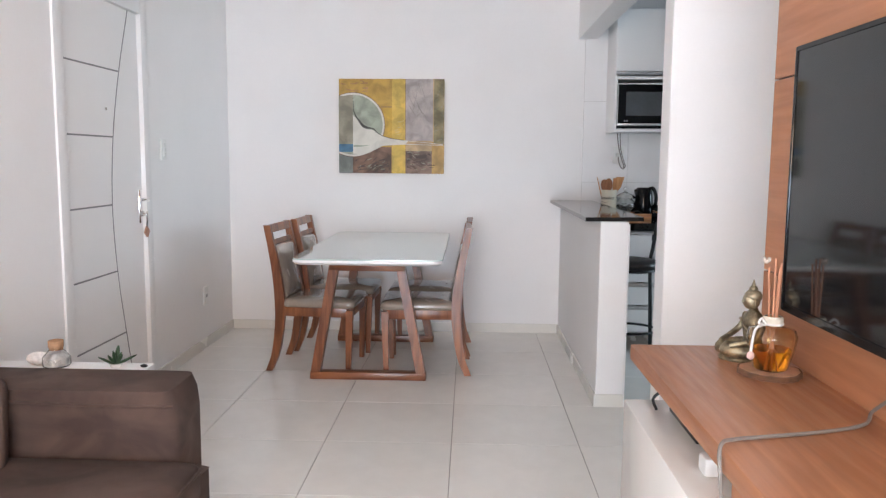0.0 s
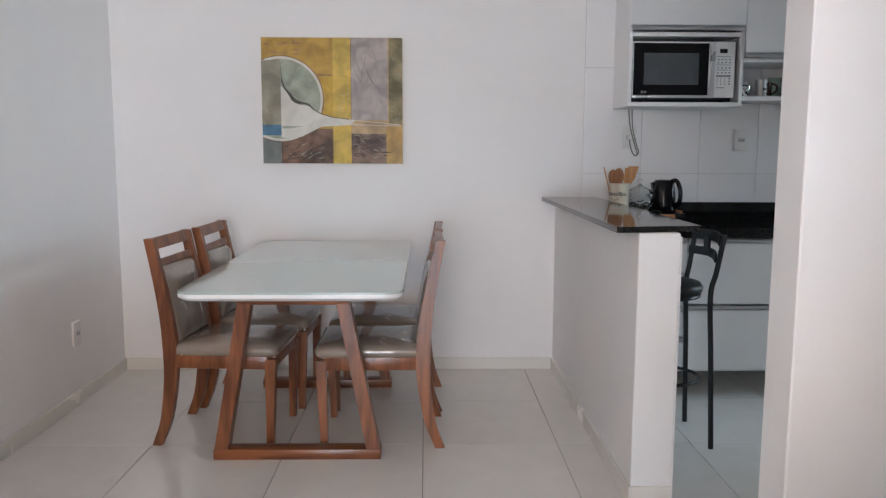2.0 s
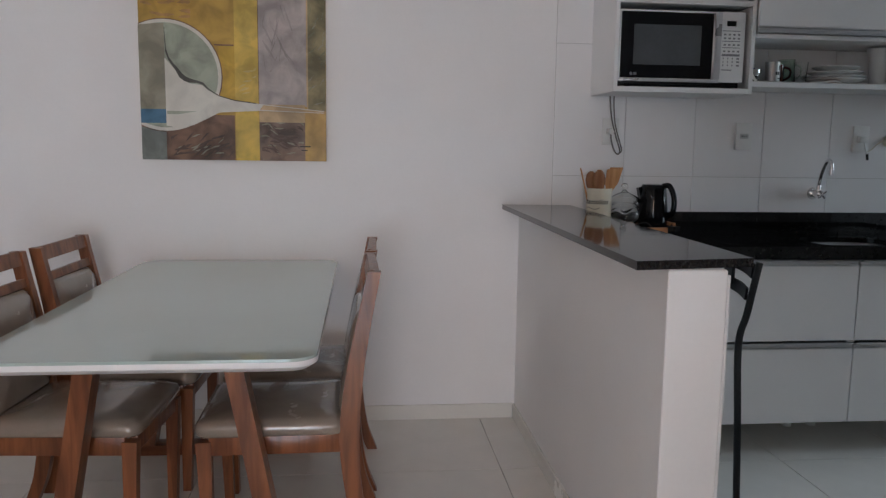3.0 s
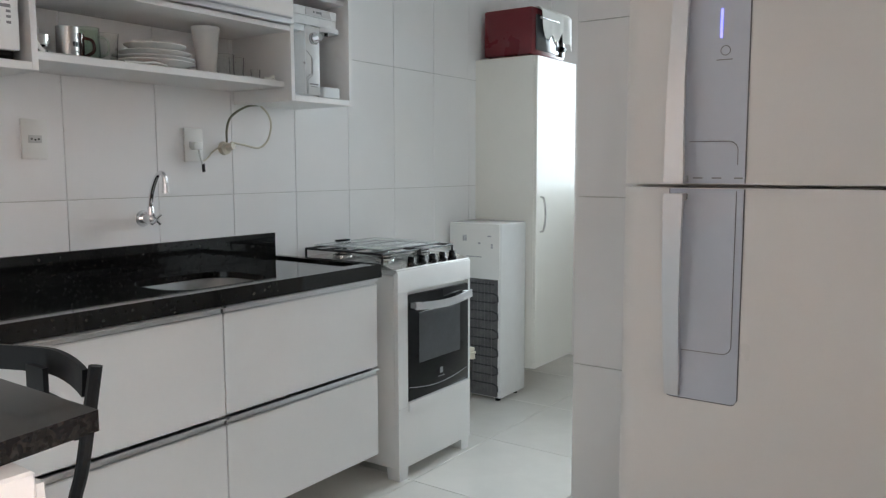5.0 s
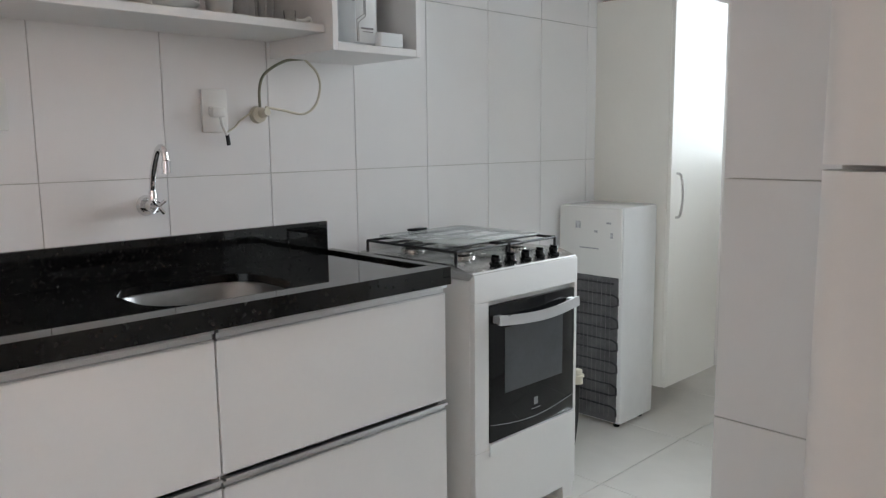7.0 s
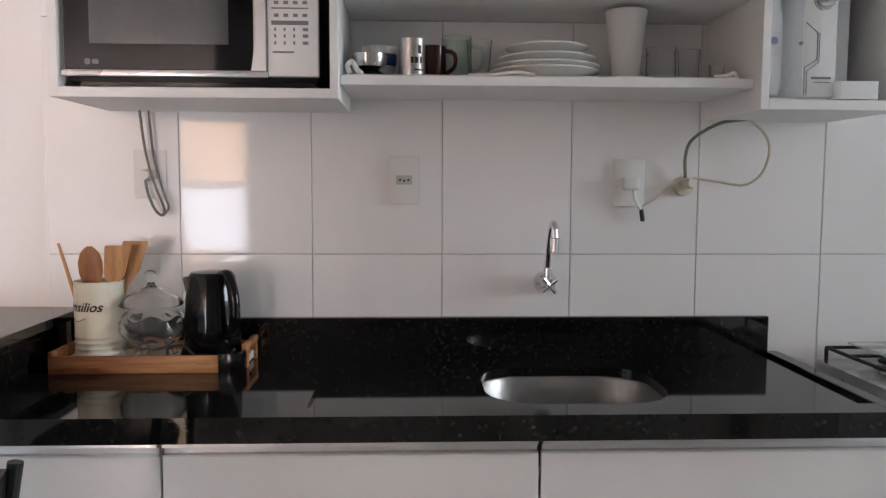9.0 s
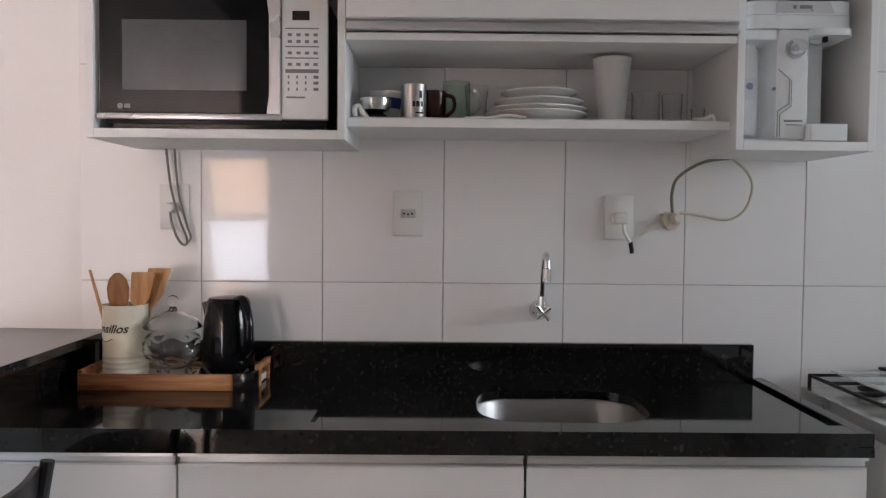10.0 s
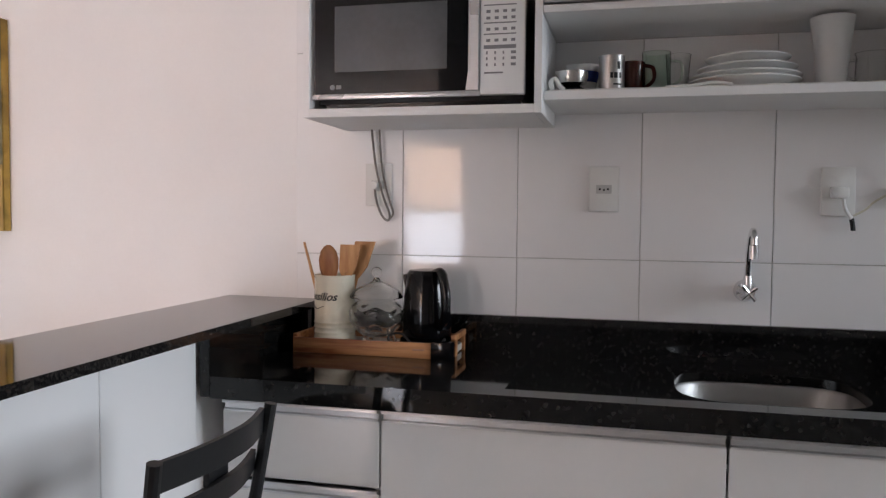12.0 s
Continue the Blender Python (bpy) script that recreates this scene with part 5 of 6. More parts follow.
part("handle", Shape().rings([[(x, y - 0.008, z - 0.016), (x, y + 0.006, z - 0.016), (x, y + 0.006, z + 0.014), (x, y - 0.006, z + 0.016)] for x, y, z in hp]).box(GX0 + 0.080, GX0 + 0.11, GY0 - 0.03, GY0 - 0.0045, 0.715, 0.737).box(GX1 - 0.065, GX1 - 0.035, GY0 - 0.03, GY0 - 0.0045, 0.715, 0.737), SILVER, odoor, "white curved handle")
part("emblem", Shape().box(3.192, 3.212, GY0 - 0.0056, GY0 - 0.0042, 0.400, 0.425).box(3.179, 3.225, GY0 - 0.0056, GY0 - 0.0042, 0.386, 0.389), GREYP, odoor)
part("line", Shape().tube([(GX0 + 0.07 + 0.43 * i / 10, GY0 - 0.0048, 0.385 - 0.025 * math.sin(math.pi * i / 10)) for i in range(11)], 0.0014, 5), GREYP, odoor)
for x0 in (GX0 + 0.004, GX1 - 0.066):
    for y0 in (GY0 + 0.002, GY1 - 0.09):
        part("leg", Shape().prism([(x0 + 0.006, 0), (x0 + 0.056, 0), (x0 + 0.062, 0.0515), (x0, 0.0515)], y0, y0 + 0.065).soft(0.004), ENAMEL, stove)
part("cooktop", Shape().prism([(GY0 + 0.0, 0.874), (GY0 + 0.085, 0.898), (GY1, 0.898), (GY1, 0.856), (GY0 + 0.02, 0.856)], GX0 - 0.004, GX1 + 0.004, "x").soft(0.004), STEEL, stove, "stainless steel cooktop")
for k in range(5):
    x = 3.055 + 0.075 * k
    kn = part("knob", Shape().lathe([(0.021, 0), (0.021, 0.006), (0.014, 0.009), (0.016, 0.022), (0.014, 0.025)], (x, GY0 + 0.045, 0.885), 20), BLACK, stove)
    part("grip", Shape().box(x - 0.004, x + 0.004, GY0 + 0.030, GY0 + 0.060, 0.9102, 0.917, 0.002), BLACK, kn)
for bx in (3.03, 3.29):
    for by in (5.58, 5.82):
        bn = part("burner", Shape().lathe([(0.042, 0.898), (0.042, 0.906), (0.03, 0.912), (0.03, 0.918)], (bx, by, 0), 24), STEEL, stove)
        part("cap", Shape().lathe([(0.034, 0.9185), (0.034, 0.923), (0.028, 0.926)], (bx, by, 0), 24), BLACKM, bn)
for x0, x1 in ((2.918, 3.158), (3.172, 3.415)):
    g = Shape().tube([(x0, 5.50, 0.935), (x1, 5.50, 0.935), (x1, 5.93, 0.935), (x0, 5.93, 0.935), (x0, 5.50, 0.935)], 0.005, 6)
    for k in (5.58, 5.70, 5.82):
        g.tube([(x0, k, 0.936), (x1, k, 0.936)], 0.0045, 6)
    for x in (x0, x1):
        for y in (5.50, 5.93):
            g.tube([(x, y, 0.935), (x, y, 0.899)], 0.005, 6)
    part("grate", g, BLACKM, stove, "black wire pan grate")
lidg = part("glass_lid", Shape().box(GX0 + 0.075, GX1 - 0.03, 5.555, 5.945, 0.9415, 0.9475, 0.002), mat("lid_glass", (0.74, 0.79, 0.78), 0.03, var=0, alpha=0.40), stove, "clear glass lid folded down")
part("clip", Shape().box(3.12, 3.20, 5.925, 5.95, 0.9478, 0.957, 0.002), BLACK, lidg)
hose = thing("gas_hose", (3.46, 5.42, 0.0), "cream gas regulator and hose beside the stove", "hose")
part("regulator", Shape().cyl((3.466, 5.43, 0.405), (3.466, 5.43, 0.43), 0.020, 0.018, 20).cyl((3.466, 5.43, 0.43), (3.466, 5.43, 0.437), 0.024, 0.024, 20).box(3.452, 3.480, 5.416, 5.444, 0.4375, 0.458, 0.006), CREAMP, hose)
part("pipe", Shape().tube(curve([(3.466, 5.43, 0.405), (3.470, 5.44, 0.25), (3.475, 5.47, 0.1), (3.47, 5.52, 0.012)]), 0.010, 8), DARKC, hose)

# ---- small fridge turned sideways, tall cabinet, toaster oven ----
FX0, FX1, FY0, FY1, FH = 4.06, 4.345, 5.632, 5.965, 0.985
sf = thing("mini_fridge", (4.21, 5.80, 0), "small white fridge in plastic film with its coil showing", "fridge")
part("body", Shape().box(FX0 + 0.012, FX1, FY0, FY1, 0.02, FH, 0.012), FILM, sf)
back = part("back_panel", Shape().box(FX0, FX0 + 0.0118, FY0 + 0.005, FY1 - 0.005, 0.68, FH - 0.004, 0.003), WHITEP, sf)
part("recess", Shape().box(FX0 + 0.006, FX0 + 0.0118, FY0 + 0.02, FY1 - 0.005, 0.03, 0.6795), mat("recess_grey", (0.12, 0.12, 0.125), 0.6, var=0.35, scale=14, bump=0.3), sf)
coil = []
for k in range(6):
    z = 0.655 - k * 0.10
    coil += [(FX0 - 0.006, FY0 + 0.035, z), (FX0 - 0.006, FY1 - 0.03, z), (FX0 - 0.006, FY1 - 0.015, z - 0.025), (FX0 - 0.006, FY1 - 0.03, z - 0.05), (FX0 - 0.006, FY0 + 0.035, z - 0.05), (FX0 - 0.008, FY0 + 0.010, z - 0.06), (FX0 - 0.008, FY0 + 0.008, z - 0.09)]
COILM = mat("grey_coil", (0.035, 0.035, 0.038), 0.5, var=0.3)
WIREM = mat("grey_wire", (0.20, 0.20, 0.205), 0.5, var=0.3)
part("coil", Shape().tube(coil, 0.0045, 6), COILM, sf, "black condenser coil")
wire = Shape()
for k in range(12):
    y = FY0 + 0.045 + k * 0.023
    wire.tube([(FX0 - 0.011, y, 0.06), (FX0 - 0.011, y, 0.67)], 0.0008, 4)
part("grille", wire, WIREM, sf)
STICK = mat("faded_print", (0.42, 0.43, 0.45), 0.5, var=0.4, scale=60)
for z, y, w, h in ((0.915, 5.70, 0.012, 0.004), (0.862, 5.685, 0.006, 0.012), (0.875, 5.765, 0.008, 0.005), (0.90, 5.86, 0.013, 0.016), (0.80, 5.80, 0.05, 0.003)):
    part("sticker", Shape().box(FX0 - 0.0012, FX0 - 0.0002, y - w, y + w, z - h, z + h), STICK, back)
for y in (FY0 + 0.04, FY1 - 0.04):
    for x in (FX0 + 0.05, FX1 - 0.05):
        part("foot", Shape().cyl((x, y, 0), (x, y, 0.021), 0.015, seg=10), BLACK, sf)
TCX0, TCX1, TCY = 4.36, 4.844, 5.58
tall = thing("tall_cabinet", (4.60, 5.78, 0.135), "tall off-white wall-hung cupboard with one door", "cupboard")
part("body", Shape().box(TCX0, TCX1, TCY + 0.019, YT, 0.135, 1.90, 0.001, 1), CREAMM, tall)
td = part("door", Shape().box(TCX0 + 0.001, TCX1 - 0.001, TCY, TCY + 0.018, 0.137, 1.898, 0.001, 1), CREAMM, tall)
part("handle", Shape().tube(curve([(TCX0 + 0.05, TCY, 1.12), (TCX0 + 0.05, TCY - 0.022, 1.105), (TCX0 + 0.05, TCY - 0.032, 1.02), (TCX0 + 0.05, TCY - 0.022, 0.935), (TCX0 + 0.05, TCY, 0.92)]), 0.006, 8), STEEL, td, "brushed steel bow handle")
board = single("paper_sheet", Shape().box(TCX0 + 0.005, TCX1 - 0.05, 5.62, 5.96, 1.9005, 1.9035), mat("card", (0.50, 0.38, 0.30), 0.8, var=0.1), "brown card under the toaster oven", "paper")
oven = thing("toaster_oven", (0, 0, 0), "dark red toaster oven with a cloth on top", "toaster oven")
part("body", Shape().box(4.30, 4.70, 5.585, 5.90, 1.90, 2.16, 0.012), RED, oven)
part("door", Shape().box(4.335, 4.60, 5.574, 5.584, 1.925, 2.12, 0.004), WINGL, oven)
part("control_panel", Shape().box(4.615, 4.685, 5.576, 5.584, 1.915, 2.14, 0.002), BLACK, oven)
for z in (1.96, 2.03, 2.10):
    part("knob", Shape().cyl((4.65, 5.575, z), (4.65, 5.555, z), 0.017, 0.014, 16), BLACK, oven)
for x in (4.33, 4.67):
    for y in (5.61, 5.87):
        part("foot", Shape().cyl((x, y, 1.888), (x, y, 1.9005), 0.012, seg=10), BLACK, oven)
part("handle", Shape().cyl((4.35, 5.555, 2.10), (4.585, 5.555, 2.10), 0.007).cyl((4.36, 5.555, 2.10), (4.36, 5.576, 2.10), 0.005).cyl((4.575, 5.555, 2.10), (4.575, 5.576, 2.10), 0.005), CHROME, oven)
cl = Shape()
rows_ = []
for i in range(13):
    x = 4.36 + 0.37 * i / 12
    drop = 0.10 + 0.06 * abs(math.sin(i * 0.9)) + (0.03 if i > 9 else 0)
    rows_.append([(x, 5.80, 2.165), (x, 5.575, 2.166), (x, 5.552 - 0.004 * math.sin(i * 2), 2.145), (x + 0.006 * math.sin(i), 5.545 + 0.006 * math.sin(i * 1.7), 2.145 - drop), (x + 0.006 * math.sin(i), 5.549 + 0.006 * math.sin(i * 1.7), 2.145 - drop), (x, 5.556 - 0.004 * math.sin(i * 2), 2.142), (x, 5.579, 2.1625), (x, 5.80, 2.1615)])
single("draped_cloth", cl.rings(rows_), CLOTH, "thin white cloth draped over the toaster oven", "cloth")

for ob in (oven, bpy.data.objects["draped_cloth"]):
    ob.location += Vector((0.095, 0.05, 0.0155))

# ---- fridge ----
RFX, RY0F, RY1F, GAP = 2.240, 3.52, 4.216, 1.242
fr = thing("refrigerator", (2.6, 3.87, 0), "large off-white two-door fridge with a grey handle panel", "refrigerator")
part("body", Shape().box(RFX + 0.075, 2.96, RY0F + 0.008, RY1F - 0.008, 0.03, 1.78, 0.01), FRIDGEM, fr)


def fridge_door(z0, z1):
    ring = [(RFX + 0.07, RY0F), (RFX + 0.07, RY1F)] + [(RFX + 0.045 - 0.045 * math.sin(radians(a)), RY1F - 0.05 + 0.05 * math.cos(radians(a))) for a in range(0, 91, 15)] + [(RFX + 0.045 - 0.045 * math.cos(radians(a)), RY0F + 0.05 - 0.05 * math.sin(radians(a))) for a in range(0, 91, 15)]
    return part("door", Shape().prism(ring, z0, z1, "z"), FRIDGEM, fr, angle=50)


d_low, d_up = fridge_door(0.09, GAP - 0.004), fridge_door(GAP + 0.004, 1.80)
PYA, PYB = 3.937, 4.095
part("panel", Shape().prism([(PYB, GAP - 0.006), (PYB, 0.775), (PYB - 0.004, 0.768), (PYB - 0.012, 0.765), (PYA + 0.012, 0.765), (PYA + 0.004, 0.768), (PYA, 0.775), (PYA, GAP - 0.006)], RFX - 0.003, RFX + 0.002, "x"), FPANEL, d_low, "glossy grey panel")
part("panel", Shape().prism([(PYB, GAP + 0.006), (PYB, 1.70), (PYB - 0.012, 1.712), (PYA + 0.012, 1.712), (PYA, 1.70), (PYA, GAP + 0.006)], RFX - 0.003, RFX + 0.002, "x"), FPANEL, d_up, "glossy grey panel")
TRIM = mat("panel_trim", (0.16, 0.16, 0.17), 0.4, var=0.05)
part("panel_trim", Shape().tube([(RFX - 0.0015, PYB + 0.001, GAP - 0.006), (RFX - 0.0015, PYB + 0.001, 0.776), (RFX - 0.0015, PYB - 0.006, 0.766), (RFX - 0.0015, PYB - 0.013, 0.764), (RFX - 0.0015, PYA + 0.013, 0.764), (RFX - 0.0015, PYA + 0.006, 0.766), (RFX - 0.0015, PYA - 0.001, 0.776), (RFX - 0.0015, PYA - 0.001, GAP - 0.006)], 0.0016, 5), TRIM, d_low, "thin dark edge trim")
part("panel_trim", Shape().tube([(RFX - 0.0015, PYA - 0.001, GAP + 0.006), (RFX - 0.0015, PYA - 0.001, 1.71)], 0.0016, 5), TRIM, d_up, "thin dark edge trim")
for door_, za, zb, zt in ((d_low, 0.770, 1.226, -1), (d_up, 1.70, 1.249, 1)):
    n = 10
    rings = []
    for i in range(n + 1):
        t = i / n
        z = za + (zb - za) * t
        out = 0.010 + 0.040 * math.sin(math.pi / 2 * min(1, t * 1.15))
        w = 0.034 + 0.010 * t
        rings.append([(RFX - 0.004 - out, PYB - w, z), (RFX - 0.004 - out, PYB - 0.002, z), (RFX - 0.004 - out + 0.012, PYB - 0.002, z), (RFX - 0.004 - out + 0.012, PYB - w, z)])
    part("handle", Shape().rings(rings).soft(0.003), ALU, door_, "pale metallic bar handle")
    part("bracket", Shape().box(RFX - 0.045, RFX - 0.0035, PYB - 0.04, PYB - 0.008, min(zb, zb - 0.016 * -zt), max(zb, zb + 0.016 * zt), 0.003), SILVER, door_)
arc = [(RFX - 0.0036, 3.952, GAP + 0.045)] + [(RFX - 0.0036, 3.972 - 0.020 * math.cos(radians(a)), GAP + 0.076 + 0.020 * math.sin(radians(a))) for a in range(0, 91, 15)] + [(RFX - 0.0036, 4.055, GAP + 0.096)]
part("line", Shape().tube(arc, 0.0009, 4), GREYP, d_up)
arc = [(RFX - 0.0036, 3.952, GAP - 0.01)] + [(RFX - 0.0036, 3.972 - 0.020 * math.cos(radians(a)), 0.895 - 0.020 * math.sin(radians(a))) for a in range(0, 91, 15)] + [(RFX - 0.0036, 4.06, 0.875)]
part("line", Shape().tube(arc, 0.0009, 4), GREYP, d_low)
for y0, y1 in ((4.025, 4.045), (3.985, 4.005), (3.94, 3.958)):
    part("mark", Shape().box(RFX - 0.0040, RFX - 0.0028, y0, y1, GAP + 0.016, GAP + 0.019), GREYP, d_up)
part("indicator", Shape().box(RFX - 0.0042, RFX - 0.0028, 3.992, 3.997, 1.555, 1.615), LED, d_up, "blue glowing display bar")
part("indicator_ring", Shape().tube([(RFX - 0.0036, 3.985 + 0.010 * math.cos(radians(a)), 1.528 + 0.010 * math.sin(radians(a))) for a in range(0, 361, 30)], 0.0009, 4).box(RFX - 0.004, RFX - 0.0028, 3.97, 4.003, 1.508, 1.510), GREYP, d_up)
for y in (RY0F + 0.06, RY1F - 0.06):
    for x in (2.36, 2.90):
        part("foot", Shape().cyl((x, y, 0), (x, y, 0.035), 0.022, seg=12), BLACK, fr)

# ---- bar stool ----
SX, SYC, SH = 1.020, 4.895, 0.735
stool = thing("bar_stool", (SX, SYC, 0), "black metal bar stool with padded seat at the bar", "bar stool")
part("seat", Shape().lathe([(0.165, 0), (0.178, 0.008), (0.182, 0.028), (0.170, 0.046), (0.12, 0.055), (0.001, 0.058)], (SX, SYC, SH - 0.055), 36), BLACKL, stool, angle=60)
part("seat_ring", Shape().tube([(SX + 0.165 * math.cos(radians(a)), SYC + 0.165 * math.sin(radians(a)), SH - 0.064) for a in range(0, 361, 15)], 0.010, 8), BLACKM, stool)
for s in (-1, 1):
    y = SYC + s * 0.165
    part("leg", Shape().tube(curve([(SX + 0.195, SYC + s * 0.175, 0), (SX + 0.180, SYC + s * 0.165, 0.40), (SX + 0.168, SYC + s * 0.158, 0.68), (SX + 0.185, SYC + s * 0.168, 0.79), (SX + 0.210, SYC + s * 0.178, 0.955)]), 0.0115, 10), BLACKM, stool)
    part("leg", Shape().tube([(SX - 0.165, y, 0), (SX - 0.10, SYC + s * 0.11, SH - 0.06)], 0.0115, 10), BLACKM, stool)
ringp = [(SX + 0.000 + 0.185 * math.cos(radians(a)), SYC + 0.165 * math.sin(radians(a)), 0.285) for a in range(0, 361, 15)]
part("foot_ring", Shape().tube(ringp, 0.008, 8), BLACKM, stool)
for z, dx, h in ((0.926, 0.195, 0.046), (0.852, 0.178, 0.038)):
    pts = [(SX + dx + 0.035 * math.cos(math.pi / 2 * (k / 6)) - 0.0, SYC + k / 6 * 0.166, z + 0.006 * (1 - abs(k) / 6)) for k in range(-6, 7)]
    part("back_slat", Shape().rings([[(x - 0.005, y, zz - h / 2), (x + 0.005, y, zz - h / 2), (x + 0.008, y, zz + h / 2), (x - 0.002, y, zz + h / 2)] for x, y, zz in pts]).soft(0.002), BLACKM, stool)
part("back_bar", Shape().box(SX + 0.196, SX + 0.206, SYC - 0.03, SYC + 0.03, 0.862, 0.93), BLACKM, stool)

# ---- television wall: panel, shelf, cabinet ----
TP = 0.802  # face of the wooden panel
panel = thing("wooden_cladding", (0.815, 0.6, 0.0), "reddish wooden wall cladding with horizontal joints behind the television", "cladding")
for z0, z1 in ((0.30, 0.552), (0.556, 1.052), (1.056, 1.552), (1.556, 2.10)):
    part("board", Shape().box(TP, 0.829, -1.0, 2.135, z0, z1, 0.0015, 1), WOODX, panel)
part("joint_backing", Shape().box(TP + 0.008, 0.8295, -0.99, 2.125, 0.302, 2.098), DARKC, panel)
shelf = thing("tv_shelf", (0.62, 0.9, 0.0), "long reddish wooden television shelf over a white cabinet", "shelf")
BZ = 0.855
part("top", Shape().box(0.443, TP - 0.001, -0.9, 2.085, BZ - 0.040, BZ, 0.002), WOODX, shelf)
part("body", Shape().box(0.455, TP - 0.001, -0.9, 1.315, 0.52, BZ - 0.0405, 0.002), WOODX, shelf)
wcab = thing("white_cabinet", (0.62, 1.6, 0), "low gloss white cabinet under the wooden shelf", "cabinet")
part("body", Shape().box(0.440, TP - 0.001, 1.318, 2.13, 0.02, 0.690, 0.004), GLOSSW, wcab)
part("body", Shape().box(0.450, TP - 0.001, -0.9, 1.317, 0.02, 0.515, 0.004), GLOSSW, wcab)
part("plinth", Shape().box(0.47, TP - 0.001, -0.88, 2.10, 0.0, 0.0199), GREYP, wcab)
box1 = thing("cable_box", (0.60, 2.0, 0.690), "flat black set-top box in the gap under the shelf", "set-top box")
part("body", Shape().box(0.535, 0.75, 1.78, 2.02, 0.694, 0.735, 0.004), BLACK, box1)
for x in (0.56, 0.72):
    for y in (1.80, 2.0):
        part("foot", Shape().cyl((x, y, 0.690), (x, y, 0.6945), 0.008, seg=10), BLACK, box1)
part("cord", Shape().tube(curve([(0.56, 2.02, 0.72), (0.52, 2.045, 0.735), (0.50, 2.05, 0.715), (0.505, 2.03, 0.694)]), 0.004, 7), DARKC, box1)
single("power_adapter", Shape().box(0.50, 0.54, 1.60, 1.65, 0.690, 0.730, 0.008), WHITEP, "small white power adapter in the gap", "adapter")
TVX, TVY0, TVY1, TVZ0, TVZ1 = 0.750, 0.80, 1.885, 0.994, 1.603
tv = thing("television", (0.77, 1.28, TVZ0), "flat black television mounted on the wooden panel", "television")
part("cabinet", Shape().box(TVX + 0.004, TP - 0.012, TVY0 + 0.02, TVY1 - 0.02, TVZ0 + 0.02, TVZ1 - 0.02, 0.006), BLACK, tv)
part("wall_mount", Shape().box(TP - 0.0115, TP - 0.001, 1.18, 1.38, 1.20, 1.40, 0.003), BLACKM, tv)
part("bezel", Shape().box(TVX, TVX + 0.02, TVY0, TVY0 + 0.010, TVZ0, TVZ1, 0.002).box(TVX, TVX + 0.02, TVY1 - 0.010, TVY1, TVZ0, TVZ1, 0.002).box(TVX, TVX + 0.02, TVY0 + 0.010, TVY1 - 0.010, TVZ1 - 0.010, TVZ1).box(TVX, TVX + 0.02, TVY0 + 0.010, TVY1 - 0.010, TVZ0, TVZ0 + 0.018), BLACK, tv)
part("screen", Shape().box(TVX + 0.003, TVX + 0.0039, TVY0 + 0.0101, TVY1 - 0.0101, TVZ0 + 0.0181, TVZ1 - 0.0101), SCREEN, tv, "dark reflecting screen")
single("shelf_cable", Shape().tube(curve([(0.790, 1.36, 1.01), (0.794, 1.41, 0.95), (0.792, 1.49, 0.89), (0.785, 1.515, BZ + 0.010), (0.74, 1.455, BZ + 0.006), (0.648, 1.415, BZ + 0.005), (0.54, 1.385, BZ + 0.005), (0.475, 1.365, BZ + 0.006), (0.440, 1.335, BZ + 0.004), (0.432, 1.30, BZ - 0.05), (0.436, 1.28, BZ - 0.16)]), 0.0036, 8), CABLE, "grey cable lying across the wooden shelf", "cable")

# seated brass statuette, one mesh
QX, QY = 0.700, 1.95
st = Shape()
st.lathe([(0.048, 0), (0.050, 0.006), (0.046, 0.012)], (QX - 0.01, QY, BZ), 24, 1.25, 0.95)
ball(st, (QX - 0.012, QY, BZ + 0.028), 0.050, 0.044, 0.016, 20)
st.tube(curve([(QX + 0.015, QY + 0.045, BZ + 0.03), (QX - 0.035, QY + 0.046, BZ + 0.030), (QX - 0.062, QY + 0.02, BZ + 0.026), (QX - 0.046, QY - 0.02, BZ + 0.030)]), [0.022, 0.021, 0.020, 0.019, 0.018, 0.018, 0.018, 0.017, 0.017, 0.016, 0.016, 0.015, 0.015, 0.014, 0.013, 0.012, 0.011, 0.011, 0.010], 12)
st.tube(curve([(QX + 0.015, QY - 0.045, BZ + 0.03), (QX - 0.035, QY - 0.046, BZ + 0.030), (QX - 0.062, QY - 0.02, BZ + 0.028), (QX - 0.044, QY + 0.02, BZ + 0.036)]), [0.022, 0.021, 0.020, 0.019, 0.018, 0.018, 0.018, 0.017, 0.017, 0.016, 0.016, 0.015, 0.015, 0.014, 0.013, 0.012, 0.011, 0.011, 0.010], 12)
st.rings([[(QX + 0.012 + dx + rx * math.cos(a), QY + ry * math.sin(a), BZ + z) for a in (2 * math.pi * j / 20 for j in range(20))] for dx, rx, ry, z in ((0.002, 0.028, 0.038, 0.03), (0.0, 0.020, 0.026, 0.055), (-0.002, 0.022, 0.031, 0.085), (0.0, 0.023, 0.041, 0.108), (0.002, 0.018, 0.034, 0.122), (0.002, 0.012, 0.013, 0.130), (0.0, 0.009, 0.009, 0.142))])
for s in (-1, 1):
    st.tube(curve([(QX + 0.012, QY + s * 0.043, BZ + 0.112), (QX + 0.010, QY + s * 0.062, BZ + 0.085), (QX - 0.015, QY + s * 0.060, BZ + 0.060), (QX - 0.062, QY + s * (0.050 if s < 0 else 0.02), BZ + 0.046)], 4), [0.0115, 0.011, 0.0105, 0.010, 0.009, 0.009, 0.008, 0.008, 0.008, 0.0075, 0.007, 0.007, 0.006], 10)
